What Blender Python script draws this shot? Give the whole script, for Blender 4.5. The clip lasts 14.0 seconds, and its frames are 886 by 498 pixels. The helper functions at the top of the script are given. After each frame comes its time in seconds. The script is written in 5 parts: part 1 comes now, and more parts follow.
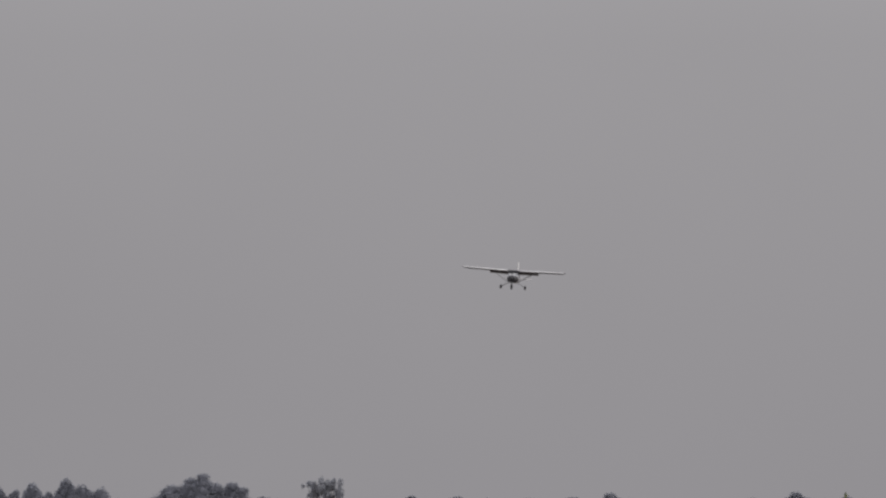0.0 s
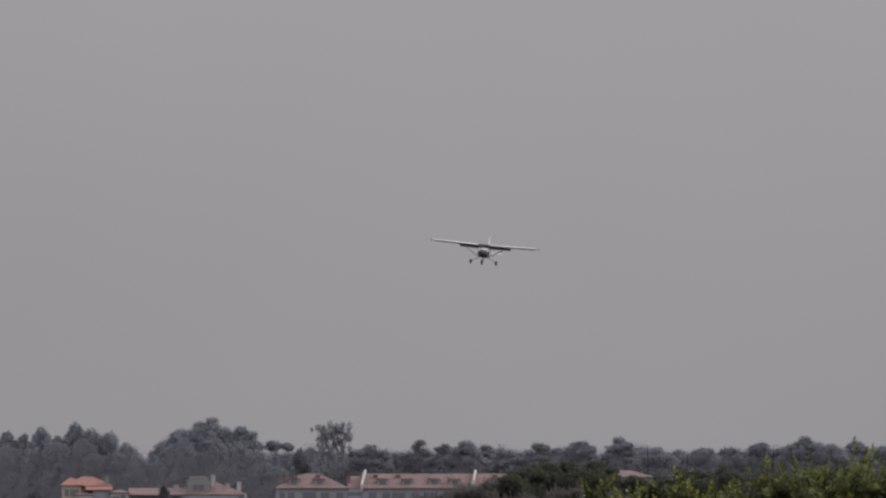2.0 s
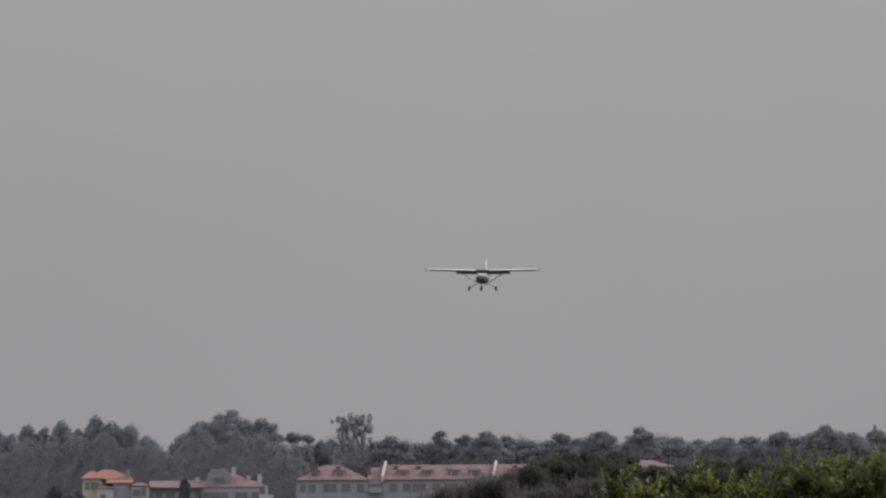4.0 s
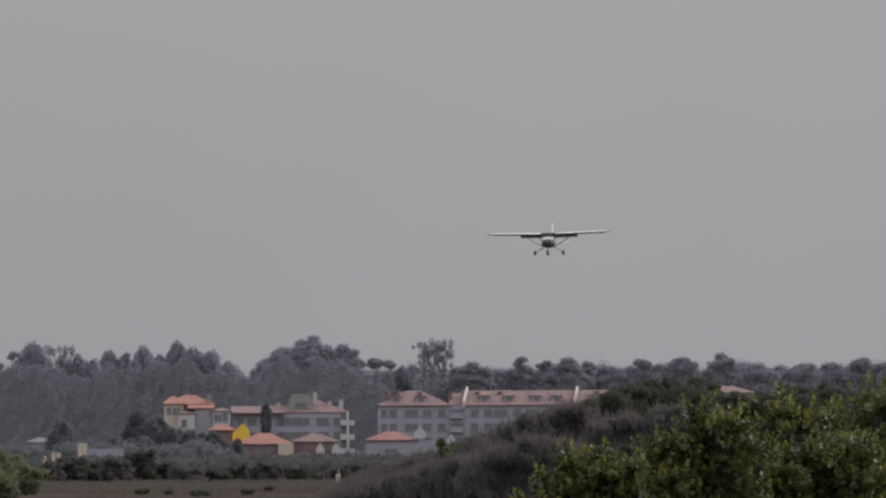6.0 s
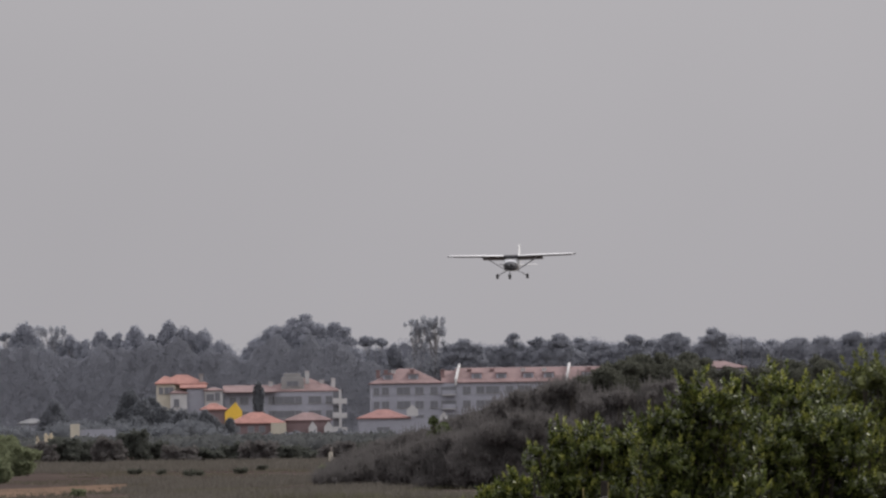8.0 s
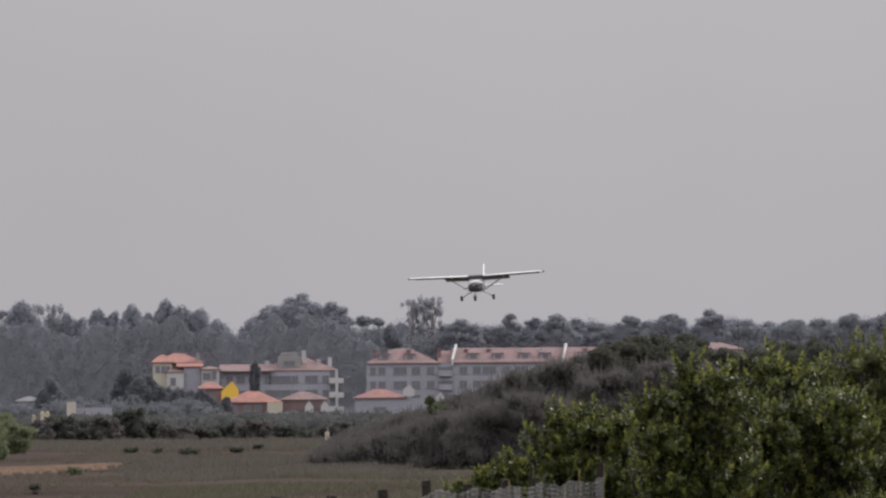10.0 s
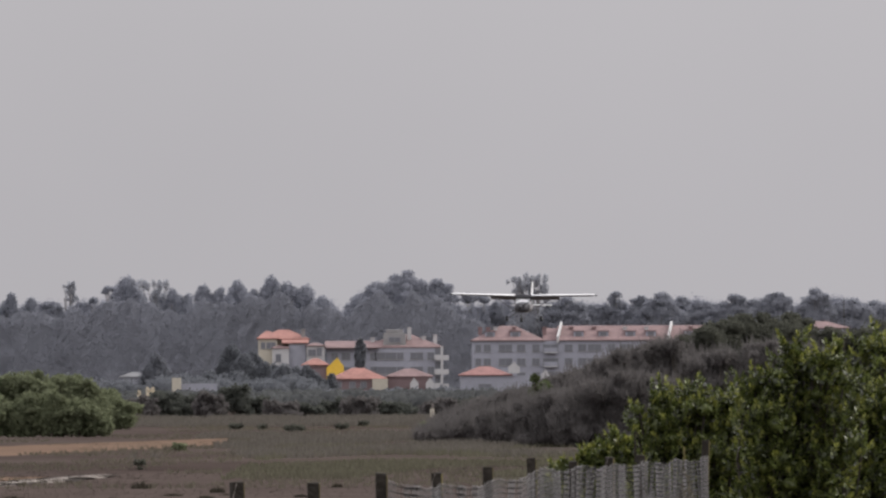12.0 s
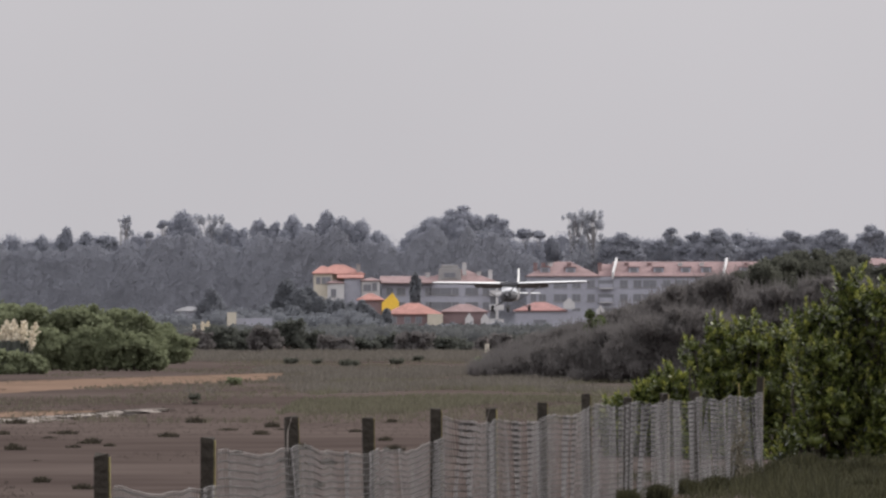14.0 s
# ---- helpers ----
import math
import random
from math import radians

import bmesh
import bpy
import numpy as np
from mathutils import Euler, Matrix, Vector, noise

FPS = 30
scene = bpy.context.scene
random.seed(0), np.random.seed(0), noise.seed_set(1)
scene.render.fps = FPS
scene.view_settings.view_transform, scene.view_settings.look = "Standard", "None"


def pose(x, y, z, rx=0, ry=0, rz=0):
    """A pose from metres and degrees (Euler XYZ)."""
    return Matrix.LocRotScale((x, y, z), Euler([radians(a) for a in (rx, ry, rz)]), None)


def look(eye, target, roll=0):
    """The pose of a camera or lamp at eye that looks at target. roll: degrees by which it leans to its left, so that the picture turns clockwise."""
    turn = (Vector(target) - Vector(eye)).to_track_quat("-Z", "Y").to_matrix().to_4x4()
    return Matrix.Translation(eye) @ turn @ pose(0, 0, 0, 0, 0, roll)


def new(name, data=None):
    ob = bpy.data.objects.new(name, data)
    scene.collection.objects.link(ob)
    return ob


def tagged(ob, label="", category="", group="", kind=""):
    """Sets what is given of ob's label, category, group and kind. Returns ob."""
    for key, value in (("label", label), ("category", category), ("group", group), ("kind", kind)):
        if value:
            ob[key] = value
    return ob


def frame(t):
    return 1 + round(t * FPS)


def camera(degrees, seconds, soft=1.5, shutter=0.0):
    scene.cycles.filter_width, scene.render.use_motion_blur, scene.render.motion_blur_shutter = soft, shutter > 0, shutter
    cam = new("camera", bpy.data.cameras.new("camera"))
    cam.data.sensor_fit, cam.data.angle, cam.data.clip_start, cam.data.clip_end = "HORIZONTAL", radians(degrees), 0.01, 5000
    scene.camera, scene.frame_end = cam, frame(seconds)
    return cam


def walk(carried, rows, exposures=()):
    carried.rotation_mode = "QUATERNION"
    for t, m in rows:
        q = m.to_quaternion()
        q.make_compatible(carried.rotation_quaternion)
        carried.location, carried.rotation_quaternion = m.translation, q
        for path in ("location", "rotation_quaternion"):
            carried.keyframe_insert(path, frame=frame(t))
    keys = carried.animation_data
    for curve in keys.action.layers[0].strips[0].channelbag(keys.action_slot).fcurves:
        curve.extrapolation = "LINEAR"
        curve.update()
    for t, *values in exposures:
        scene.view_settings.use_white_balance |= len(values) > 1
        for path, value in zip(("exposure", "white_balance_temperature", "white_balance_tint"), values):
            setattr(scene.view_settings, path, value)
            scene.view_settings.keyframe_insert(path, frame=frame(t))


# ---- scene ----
# A spectator stands on an airfield's edge with a long lens and follows a small high-wing aeroplane down its final approach.
# x is to the right, y away from the spectator, z up; the ground lies at z = 0.
EYE = 1.75
cam = camera(5.6, 14.0, soft=2.4)
# seconds, yaw, pitch, roll
AIM = [
    (0, -1.645, 2.137, 0.03),
    (0.5, -1.693, 1.980, 0.04),
    (1, -1.730, 1.870, -0.07),
    (1.5, -1.700, 1.815, 0.05),
    (2, -1.589, 1.781, -0.00),
    (2.5, -1.500, 1.693, 0.07),
    (3, -1.762, 1.742, 0.14),
    (3.2, -1.587, 1.746, 0.14),
    (5.3, -1.474, 1.647, 0.50),
    (5.5, -1.435, 1.611, 0.50),
    (6, -0.943, 1.257, 0.28),
    (6.5, -0.874, 1.189, 0.32),
    (7, -0.834, 1.163, 0.27),
    (7.5, -0.803, 1.116, 0.55),
    (7.7, -0.990, 1.124, 0.79),
    (9.8, -1.016, 0.943, 0.61),
    (10, -1.013, 0.988, 0.48),
    (10.5, -1.020, 1.026, 0.38),
    (11, -0.996, 0.997, 0.45),
    (11.5, -0.938, 0.918, 0.21),
    (12, -0.348, 0.848, 0.22),
    (12.5, -0.205, 0.788, 0.20),
    (13, -0.146, 0.727, 0.14),
    (13.5, -0.082, 0.639, 0.10),
    (14, 0.000, 0.440, -0.00),
]
STOPS = [(0.0, -0.56), (1.5, -0.52), (3.0, -0.43), (5.5, -0.38), (6.5, -0.26), (7.5, -0.13), (10.0, 0.04), (11.0, 0.08), (12.5, 0.13), (13.5, 0.20), (14.0, 0.36)]
walk(cam, [(t, pose(0, 0, EYE, 90 + p, r, w)) for t, w, p, r in AIM], STOPS)

# ---- light: a hazy, bright overcast with a soft high sun from the right, a little behind the scene ----
SUN_WAY = Vector((0.72, 0.22, 0.66)).normalized()
world = bpy.data.worlds.new("world")
scene.world = world
world.use_nodes = True
wn, wl = world.node_tree.nodes, world.node_tree.links
wn.clear()
sky = wn.new("ShaderNodeTexSky")
sky.sky_type, sky.sun_disc = "NISHITA", False
sky.sun_elevation = math.asin(SUN_WAY.z)
sky.sun_rotation = math.atan2(SUN_WAY.x, SUN_WAY.y)
sky.air_density, sky.dust_density, sky.ozone_density = 1.0, 6.0, 1.0
grey = wn.new("ShaderNodeHueSaturation")
grey.inputs["Saturation"].default_value = 0.25
sky_light = wn.new("ShaderNodeBackground")
sky_light.inputs["Strength"].default_value = 0.05
wl.new(sky.outputs[0], grey.inputs["Color"])
wl.new(grey.outputs[0], sky_light.inputs["Color"])
# the cloud layer: brighter overhead than at the horizon
place = wn.new("ShaderNodeTexCoord")
split = wn.new("ShaderNodeSeparateXYZ")
wl.new(place.outputs["Generated"], split.inputs[0])
ramp = wn.new("ShaderNodeMapRange")
for key, value in (("From Min", 0.06), ("From Max", 0.42), ("To Min", 1.0), ("To Max", 3.0)):
    ramp.inputs[key].default_value = value
wl.new(split.outputs["Z"], ramp.inputs["Value"])
swirl = wn.new("ShaderNodeTexNoise")
swirl.inputs["Scale"].default_value, swirl.inputs["Detail"].default_value = 14.0, 3.0
wl.new(place.outputs["Generated"], swirl.inputs["Vector"])
patch = wn.new("ShaderNodeMapRange")
for key, value in (("From Min", 0.3), ("From Max", 0.7), ("To Min", 0.97), ("To Max", 1.03)):
    patch.inputs[key].default_value = value
wl.new(swirl.outputs["Fac"], patch.inputs["Value"])
times = wn.new("ShaderNodeMath")
times.operation = "MULTIPLY"
wl.new(ramp.outputs[0], times.inputs[0])
wl.new(patch.outputs[0], times.inputs[1])
cloud = wn.new("ShaderNodeBackground")
cloud.inputs["Color"].default_value = (0.406, 0.393, 0.415, 1)
wl.new(times.outputs[0], cloud.inputs["Strength"])
both = wn.new("ShaderNodeAddShader")
wl.new(cloud.outputs[0], both.inputs[0])
wl.new(sky_light.outputs[0], both.inputs[1])
wl.new(both.outputs[0], wn.new("ShaderNodeOutputWorld").inputs["Surface"])

sun = new("sun", bpy.data.lights.new("sun", "SUN"))
sun.data.energy, sun.data.angle, sun.data.color = 0.95, radians(10), (1.0, 0.93, 0.82)
sun.matrix_world = look((0, 0, 60), Vector((0, 0, 60)) - SUN_WAY)

# ---- materials ----
def material(name, base, rough=0.8, vary=0.25, scale=2.0, fine=12.0, bump=0.0, metal=0.0, sheen=0.0, through_light=0.0, island=0.0, spec=0.5, tint=None):
    """A principled surface whose colour wanders at two scales; island: how far single leaves or pieces differ."""
    m = bpy.data.materials.new(name)
    m.use_nodes = True
    n, l = m.node_tree.nodes, m.node_tree.links
    bsdf = n["Principled BSDF"]
    bsdf.inputs["Roughness"].default_value = rough
    bsdf.inputs["Metallic"].default_value = metal
    bsdf.inputs["Specular IOR Level"].default_value = spec
    bsdf.inputs["Sheen Weight"].default_value = sheen
    bsdf.inputs["Sheen Roughness"].default_value = 0.6
    geo = n.new("ShaderNodeNewGeometry")
    big, small = n.new("ShaderNodeTexNoise"), n.new("ShaderNodeTexNoise")
    for node, s in ((big, scale), (small, fine)):
        node.inputs["Scale"].default_value, node.inputs["Detail"].default_value = s, 4.0
        l.new(geo.outputs["Position"], node.inputs["Vector"])
    add = n.new("ShaderNodeMath")
    add.operation = "MULTIPLY_ADD"
    add.inputs[1].default_value = 0.45
    l.new(small.outputs["Fac"], add.inputs[0])
    half = n.new("ShaderNodeMath")
    half.operation = "MULTIPLY"
    half.inputs[1].default_value = 0.55
    l.new(big.outputs["Fac"], half.inputs[0])
    l.new(half.outputs[0], add.inputs[2])
    last = add
    if island:
        isl = n.new("ShaderNodeMath")
        isl.operation = "MULTIPLY_ADD"
        isl.inputs[1].default_value = island
        l.new(geo.outputs["Random Per Island"], isl.inputs[0])
        l.new(add.outputs[0], isl.inputs[2])
        less = n.new("ShaderNodeMath")
        less.operation = "SUBTRACT"
        less.inputs[1].default_value = island / 2
        l.new(isl.outputs[0], less.inputs[0])
        last = less
    mix = n.new("ShaderNodeMix")
    mix.data_type = "RGBA"
    spread = n.new("ShaderNodeMapRange")
    spread.inputs["From Min"].default_value, spread.inputs["From Max"].default_value = 0.3, 0.7
    l.new(last.outputs[0], spread.inputs["Value"])
    l.new(spread.outputs[0], mix.inputs["Factor"])
    lo = [c * (1 - vary) for c in base]
    hi = [min(0.95, c * (1 + vary)) for c in (tint or base)]
    mix.inputs["A"].default_value, mix.inputs["B"].default_value = (*lo, 1), (*hi, 1)
    l.new(mix.outputs["Result"], bsdf.inputs["Base Color"])
    if bump:
        b = n.new("ShaderNodeBump")
        b.inputs["Strength"].default_value, b.inputs["Distance"].default_value = bump, 0.05
        l.new(small.outputs["Fac"], b.inputs["Height"])
        l.new(b.outputs[0], bsdf.inputs["Normal"])
    if through_light:
        t = n.new("ShaderNodeBsdfTranslucent")
        l.new(mix.outputs["Result"], t.inputs["Color"])
        s = n.new("ShaderNodeMixShader")
        s.inputs[0].default_value = through_light
        l.new(bsdf.outputs[0], s.inputs[1])
        l.new(t.outputs[0], s.inputs[2])
        l.new(s.outputs[0], n["Material Output"].inputs["Surface"])
    return m


def glass(name, base, rough=0.08):
    m = material(name, base, rough, 0.15, 0.5, 3.0)
    m.node_tree.nodes["Principled BSDF"].inputs["Specular IOR Level"].default_value = 0.8
    return m


SOIL = material("dry_soil", (0.056, 0.043, 0.0385), 1.0, 0.32, 0.045, 0.35, spec=0.0, tint=(0.067, 0.054, 0.048))
SAND = material("sandy_track", (0.135, 0.094, 0.070), 1.0, 0.25, 0.10, 0.9, 0.3, spec=0.0)
CHALK = material("pale_gravel", (0.23, 0.205, 0.185), 1.0, 0.4, 0.5, 2.0, 0.3, spec=0.0)
# Mid-field grass colours are lightened to carry the haze there.
DRY_GRASS = material("dry_grass", (0.122, 0.110, 0.082), 0.9, 0.2, 0.06, 0.8, island=0.4, through_light=0.3, spec=0.1)
OLIVE_GRASS = material("olive_grass", (0.118, 0.112, 0.078), 0.9, 0.2, 0.1, 1.0, island=0.4, through_light=0.3, spec=0.1)
STRAW = material("brown_stubble", (0.050, 0.041, 0.035), 0.9, 0.25, 0.1, 1.0, island=0.4, through_light=0.3, spec=0.1)
# Far foliage: haze is put into these pale, bluish base colours.
WOODS = material("hazed_far_foliage", (0.305, 0.314, 0.352), 1.0, 0.08, 0.05, 0.25, island=0.06, through_light=0.5, spec=0.0)
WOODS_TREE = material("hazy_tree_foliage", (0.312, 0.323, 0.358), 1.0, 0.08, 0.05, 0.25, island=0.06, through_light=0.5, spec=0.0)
NEAR_TREE = material("hazed_near_foliage", (0.335, 0.346, 0.384), 1.0, 0.08, 0.05, 0.25, island=0.05, through_light=0.4, spec=0.0)
EUCALYPT = material("haze_paled_eucalyptus_foliage", (0.42, 0.43, 0.46), 1.0, 0.08, 0.05, 0.25, island=0.05, through_light=0.5, spec=0.0)
# Underwood, garden and village trees are greyed in colour for haze.
UNDERWOOD = material("hazed_underwood_foliage", (0.275, 0.284, 0.314), 1.0, 0.10, 0.05, 0.25, island=0.05, through_light=0.3, spec=0.0)
GARDEN = material("hazed_garden_foliage", (0.172, 0.182, 0.196), 1.0, 0.14, 0.1, 0.6, island=0.15, through_light=0.5, spec=0.0)
WOODS_PALE = material("haze_paled_village_foliage", (0.205, 0.215, 0.236), 1.0, 0.08, 0.06, 0.4, island=0.12, through_light=0.5, spec=0.0)
BARK_FAR = material("far_bark", (0.20, 0.19, 0.19), 0.9, 0.25, 0.5, 3.0)
# Heath is greyed towards the garden trees for the haze there.
HEATH = material("heath_foliage", (0.114, 0.119, 0.118), 0.95, 0.2, 0.1, 0.8, island=0.25, through_light=0.5, spec=0.02)
HEDGE = material("hedge_foliage", (0.098, 0.104, 0.09), 0.95, 0.2, 0.12, 1.0, island=0.3, through_light=0.5, spec=0.03)
LEFT_BUSH = material("thicket_foliage", (0.168, 0.186, 0.112), 0.9, 0.22, 0.3, 1.8, island=0.25, through_light=0.5, spec=0.04)
SCRUB = material("brown_scrub", (0.138, 0.129, 0.124), 0.95, 0.15, 0.3, 2.0, island=0.25, through_light=0.5, spec=0.03)
SCRUB_GREEN = material("olive_scrub", (0.096, 0.099, 0.079), 0.95, 0.2, 0.3, 2.0, island=0.3, through_light=0.5, spec=0.05)
LEAF = material("waxy_leaf", (0.054, 0.07, 0.018), 0.27, 0.45, 0.9, 5.0, island=0.7, through_light=0.4, spec=0.5, tint=(0.086, 0.104, 0.027))
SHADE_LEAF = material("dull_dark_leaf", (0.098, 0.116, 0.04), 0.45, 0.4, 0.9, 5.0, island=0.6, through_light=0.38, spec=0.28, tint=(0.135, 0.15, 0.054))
# Young tip leaves, with the sun's highlights mixed into their yellow-green.
YOUNG_LIT_LEAF = material("young_lit_leaf", (0.145, 0.165, 0.036), 0.34, 0.35, 0.9, 5.0, island=0.6, through_light=0.45, spec=0.36, tint=(0.205, 0.215, 0.05))
SAPLING = material("sapling_leaf", (0.0875, 0.1063, 0.0500), 0.7, 0.25, 0.9, 5.0, island=0.5, through_light=0.35, spec=0.2)
TWIG = material("grey_twig", (0.055, 0.046, 0.036), 0.9, 0.3, 2.0, 12.0, 0.3)
RANK_GRASS = material("rank_grass", (0.035, 0.036, 0.019), 0.8, 0.3, 0.8, 5.0, island=0.6, through_light=0.35, spec=0.2, tint=(0.052, 0.05, 0.027))
ROUGH_GRASS = material("rough_grey_grass", (0.1323, 0.1202, 0.1026), 0.95, 0.2, 0.15, 1.0, island=0.35, through_light=0.4, spec=0.03)
BROWN_WEED = material("brown_weed", (0.040, 0.036, 0.029), 0.9, 0.3, 0.8, 5.0, island=0.5, through_light=0.3, spec=0.1, tint=(0.060, 0.052, 0.038))
PLUME = material("pampas_plume", (0.62, 0.56, 0.44), 0.9, 0.2, 1.0, 6.0, island=0.3, through_light=0.3)
TIMBER = material("dark_weathered_timber", (0.030, 0.026, 0.021), 0.95, 0.4, 3.0, 18.0, 0.6, spec=0.15)
# Paints the sunlit right edge of posts; also the cane's own yellow.
EDGE_CANE_YELLOW = material("lit_edge_and_cane_yellow", (0.135, 0.112, 0.036), 0.95, 0.5, 6.0, 30.0, 0.5)
NET_PALE = material("pale_net_twine", (0.265, 0.257, 0.253), 0.85, 0.3, 1.2, 8.0, through_light=0.3, spec=0.2)
NET_DARK = material("dark_net_twine", (0.048, 0.045, 0.043), 0.9, 0.25, 1.2, 8.0, spec=0.1)
# This wall grey holds the haze's blue and the fronts' shade.
STUCCO = material("haze_grey_stucco", (0.285, 0.29, 0.325), 0.9, 0.12, 0.15, 1.2)
STUCCO_WHITE = material("white_stucco", (0.44, 0.435, 0.43), 0.9, 0.10, 0.2, 1.5)
STUCCO_CREAM = material("cream_stucco", (0.46, 0.425, 0.345), 0.9, 0.10, 0.2, 1.5)
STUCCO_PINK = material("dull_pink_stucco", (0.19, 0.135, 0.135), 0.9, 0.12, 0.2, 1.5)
YELLOW_WALL = material("bright_yellow_paint", (0.75, 0.48, 0.06), 0.8, 0.10, 0.3, 2.0)
# Orange and pink tiles are muted in colour to carry haze.
TILE = material("orange_roof_tile", (0.265, 0.13, 0.108), 0.9, 0.30, 0.4, 1.6)
TILE_RED = material("dull_red_roof_tile", (0.22, 0.115, 0.105), 0.9, 0.30, 0.4, 1.6)
TILE_PINK = material("hazed_pink_roof_tile", (0.178, 0.12, 0.117), 0.9, 0.32, 0.35, 1.6)
CONCRETE = material("grey_concrete", (0.25, 0.245, 0.24), 0.9, 0.15, 0.4, 3.0)
SHEET_ROOF = material("grey_sheet_roof", (0.14, 0.14, 0.145), 0.8, 0.2, 0.4, 2.0)
# Panes and frames are brought near wall tone, as haze would.
PANE = glass("hazed_window_glass", (0.13, 0.135, 0.15), 0.3)
FRAME = material("window_frame_paint", (0.26, 0.26, 0.28), 0.7, 0.1, 0.5, 3.0)
PLANE_WHITE = material("white_aircraft_paint", (0.80, 0.80, 0.79), 0.25, 0.04, 0.6, 5.0)
# Haze is put into the lifted cowling, underside and rubber colours.
PLANE_GREY = material("grey_cowling_paint", (0.085, 0.085, 0.09), 0.6, 0.10, 0.8, 6.0, spec=0.2)
# Shade under wings and flaps is put into this grey.
PLANE_UNDER = material("shaded_underside_grey", (0.125, 0.125, 0.13), 0.4, 0.10, 0.8, 6.0)
# Sky glare on the windows is put into this pale base colour.
PLANE_GLASS = glass("glare_pale_canopy_glass", (0.55, 0.56, 0.57), 0.06)
RUBBER = material("black_rubber", (0.035, 0.035, 0.036), 0.8, 0.2, 2.0, 12.0)
STEEL = material("painted_steel_tube", (0.16, 0.16, 0.165), 0.5, 0.1, 2.0, 12.0)
ALLOY = material("bare_alloy", (0.5, 0.5, 0.5), 0.35, 0.1, 2.0, 12.0, metal=0.8)


# ---- mesh helpers ----
def mesh(name, verts, faces, mat, smooth=False):
    me = bpy.data.meshes.new(name)
    me.from_pydata([tuple(v) for v in verts], [], [tuple(f) for f in faces])
    me.materials.append(mat)
    if smooth:
        me.polygons.foreach_set("use_smooth", [True] * len(me.polygons))
    me.update()
    return me


def quads(name, v, mat):
    """A mesh of loose quads from an array (n, 4, 3)."""
    v = np.asarray(v, dtype=np.float32)
    n = len(v)
    me = bpy.data.meshes.new(name)
    me.vertices.add(4 * n)
    me.vertices.foreach_set("co", v.reshape(-1))
    me.loops.add(4 * n)
    me.loops.foreach_set("vertex_index", np.arange(4 * n, dtype=np.int32))
    me.polygons.add(n)
    me.polygons.foreach_set("loop_start", np.arange(0, 4 * n, 4, dtype=np.int32))
    me.materials.append(mat)
    me.update(calc_edges=True)
    me.validate()
    return me


def part(name, data, parent, label=""):
    ob = new(name, data)
    ob.parent = parent
    return tagged(ob, label) if label else ob


def bm_mesh(name, bm, mat, bevel=0.0, smooth=False):
    if bevel:
        bmesh.ops.bevel(bm, geom=bm.edges[:], offset=bevel, segments=2, affect="EDGES", profile=0.7)
    bmesh.ops.recalc_face_normals(bm, faces=bm.faces[:])
    me = bpy.data.meshes.new(name)
    bm.to_mesh(me)
    bm.free()
    me.materials.append(mat)
    if smooth:
        me.polygons.foreach_set("use_smooth", [True] * len(me.polygons))
    return me


def box(bm, x0, x1, y0, y1, z0, z1):
    vs = [bm.verts.new((x, y, z)) for z in (z0, z1) for x, y in ((x0, y0), (x1, y0), (x1, y1), (x0, y1))]
    for f in ((3, 2, 1, 0), (4, 5, 6, 7), (0, 1, 5, 4), (1, 2, 6, 5), (2, 3, 7, 6), (3, 0, 4, 7)):
        bm.faces.new([vs[i] for i in f])
    return vs


def boxed(name, x0, x1, y0, y1, z0, z1, mat, bevel=0.0):
    bm = bmesh.new()
    box(bm, x0, x1, y0, y1, z0, z1)
    return bm_mesh(name, bm, mat, bevel)


def tube(bm, path, radii, sides=6):
    """A round bar along a path of points."""
    rings = []
    pts = [Vector(p) for p in path]
    for i, p in enumerate(pts):
        d = (pts[min(i + 1, len(pts) - 1)] - pts[max(i - 1, 0)]).normalized()
        a = d.orthogonal().normalized()
        b = d.cross(a)
        rings.append([bm.verts.new(p + radii[i] * (math.cos(k * math.tau / sides) * a + math.sin(k * math.tau / sides) * b)) for k in range(sides)])
    for r, s in zip(rings, rings[1:]):
        # rings are matched by the nearest first corner
        shift = min(range(sides), key=lambda k: (s[k].co - r[0].co).length)
        for k in range(sides):
            bm.faces.new((r[k], r[(k + 1) % sides], s[(k + 1 + shift) % sides], s[(k + shift) % sides]))
    bm.faces.new(rings[0][::-1])
    bm.faces.new(rings[-1])


def unit(v):
    return v / np.maximum(np.linalg.norm(v, axis=1, keepdims=True), 1e-6)


def leaves(points, normals, size, rng, slim=0.8, loose=0.7, up=0.0):
    """Leaf-shaped quads at points that face roughly along normals."""
    n = len(points)
    nn = unit(normals + loose * rng.normal(size=(n, 3)))
    a = unit(np.cross(nn, rng.normal(size=(n, 3))))
    if up:
        a = unit(a + up * np.array([0, 0, 1.0]))
    b = unit(np.cross(nn, a))
    s = (size * rng.uniform(0.6, 1.4, n))[:, None]
    return np.stack([points - a * s * 0.5, points + b * s * 0.5 * slim + a * s * 0.05, points + a * s * 0.5, points - b * s * 0.5 * slim + a * s * 0.05], axis=1)


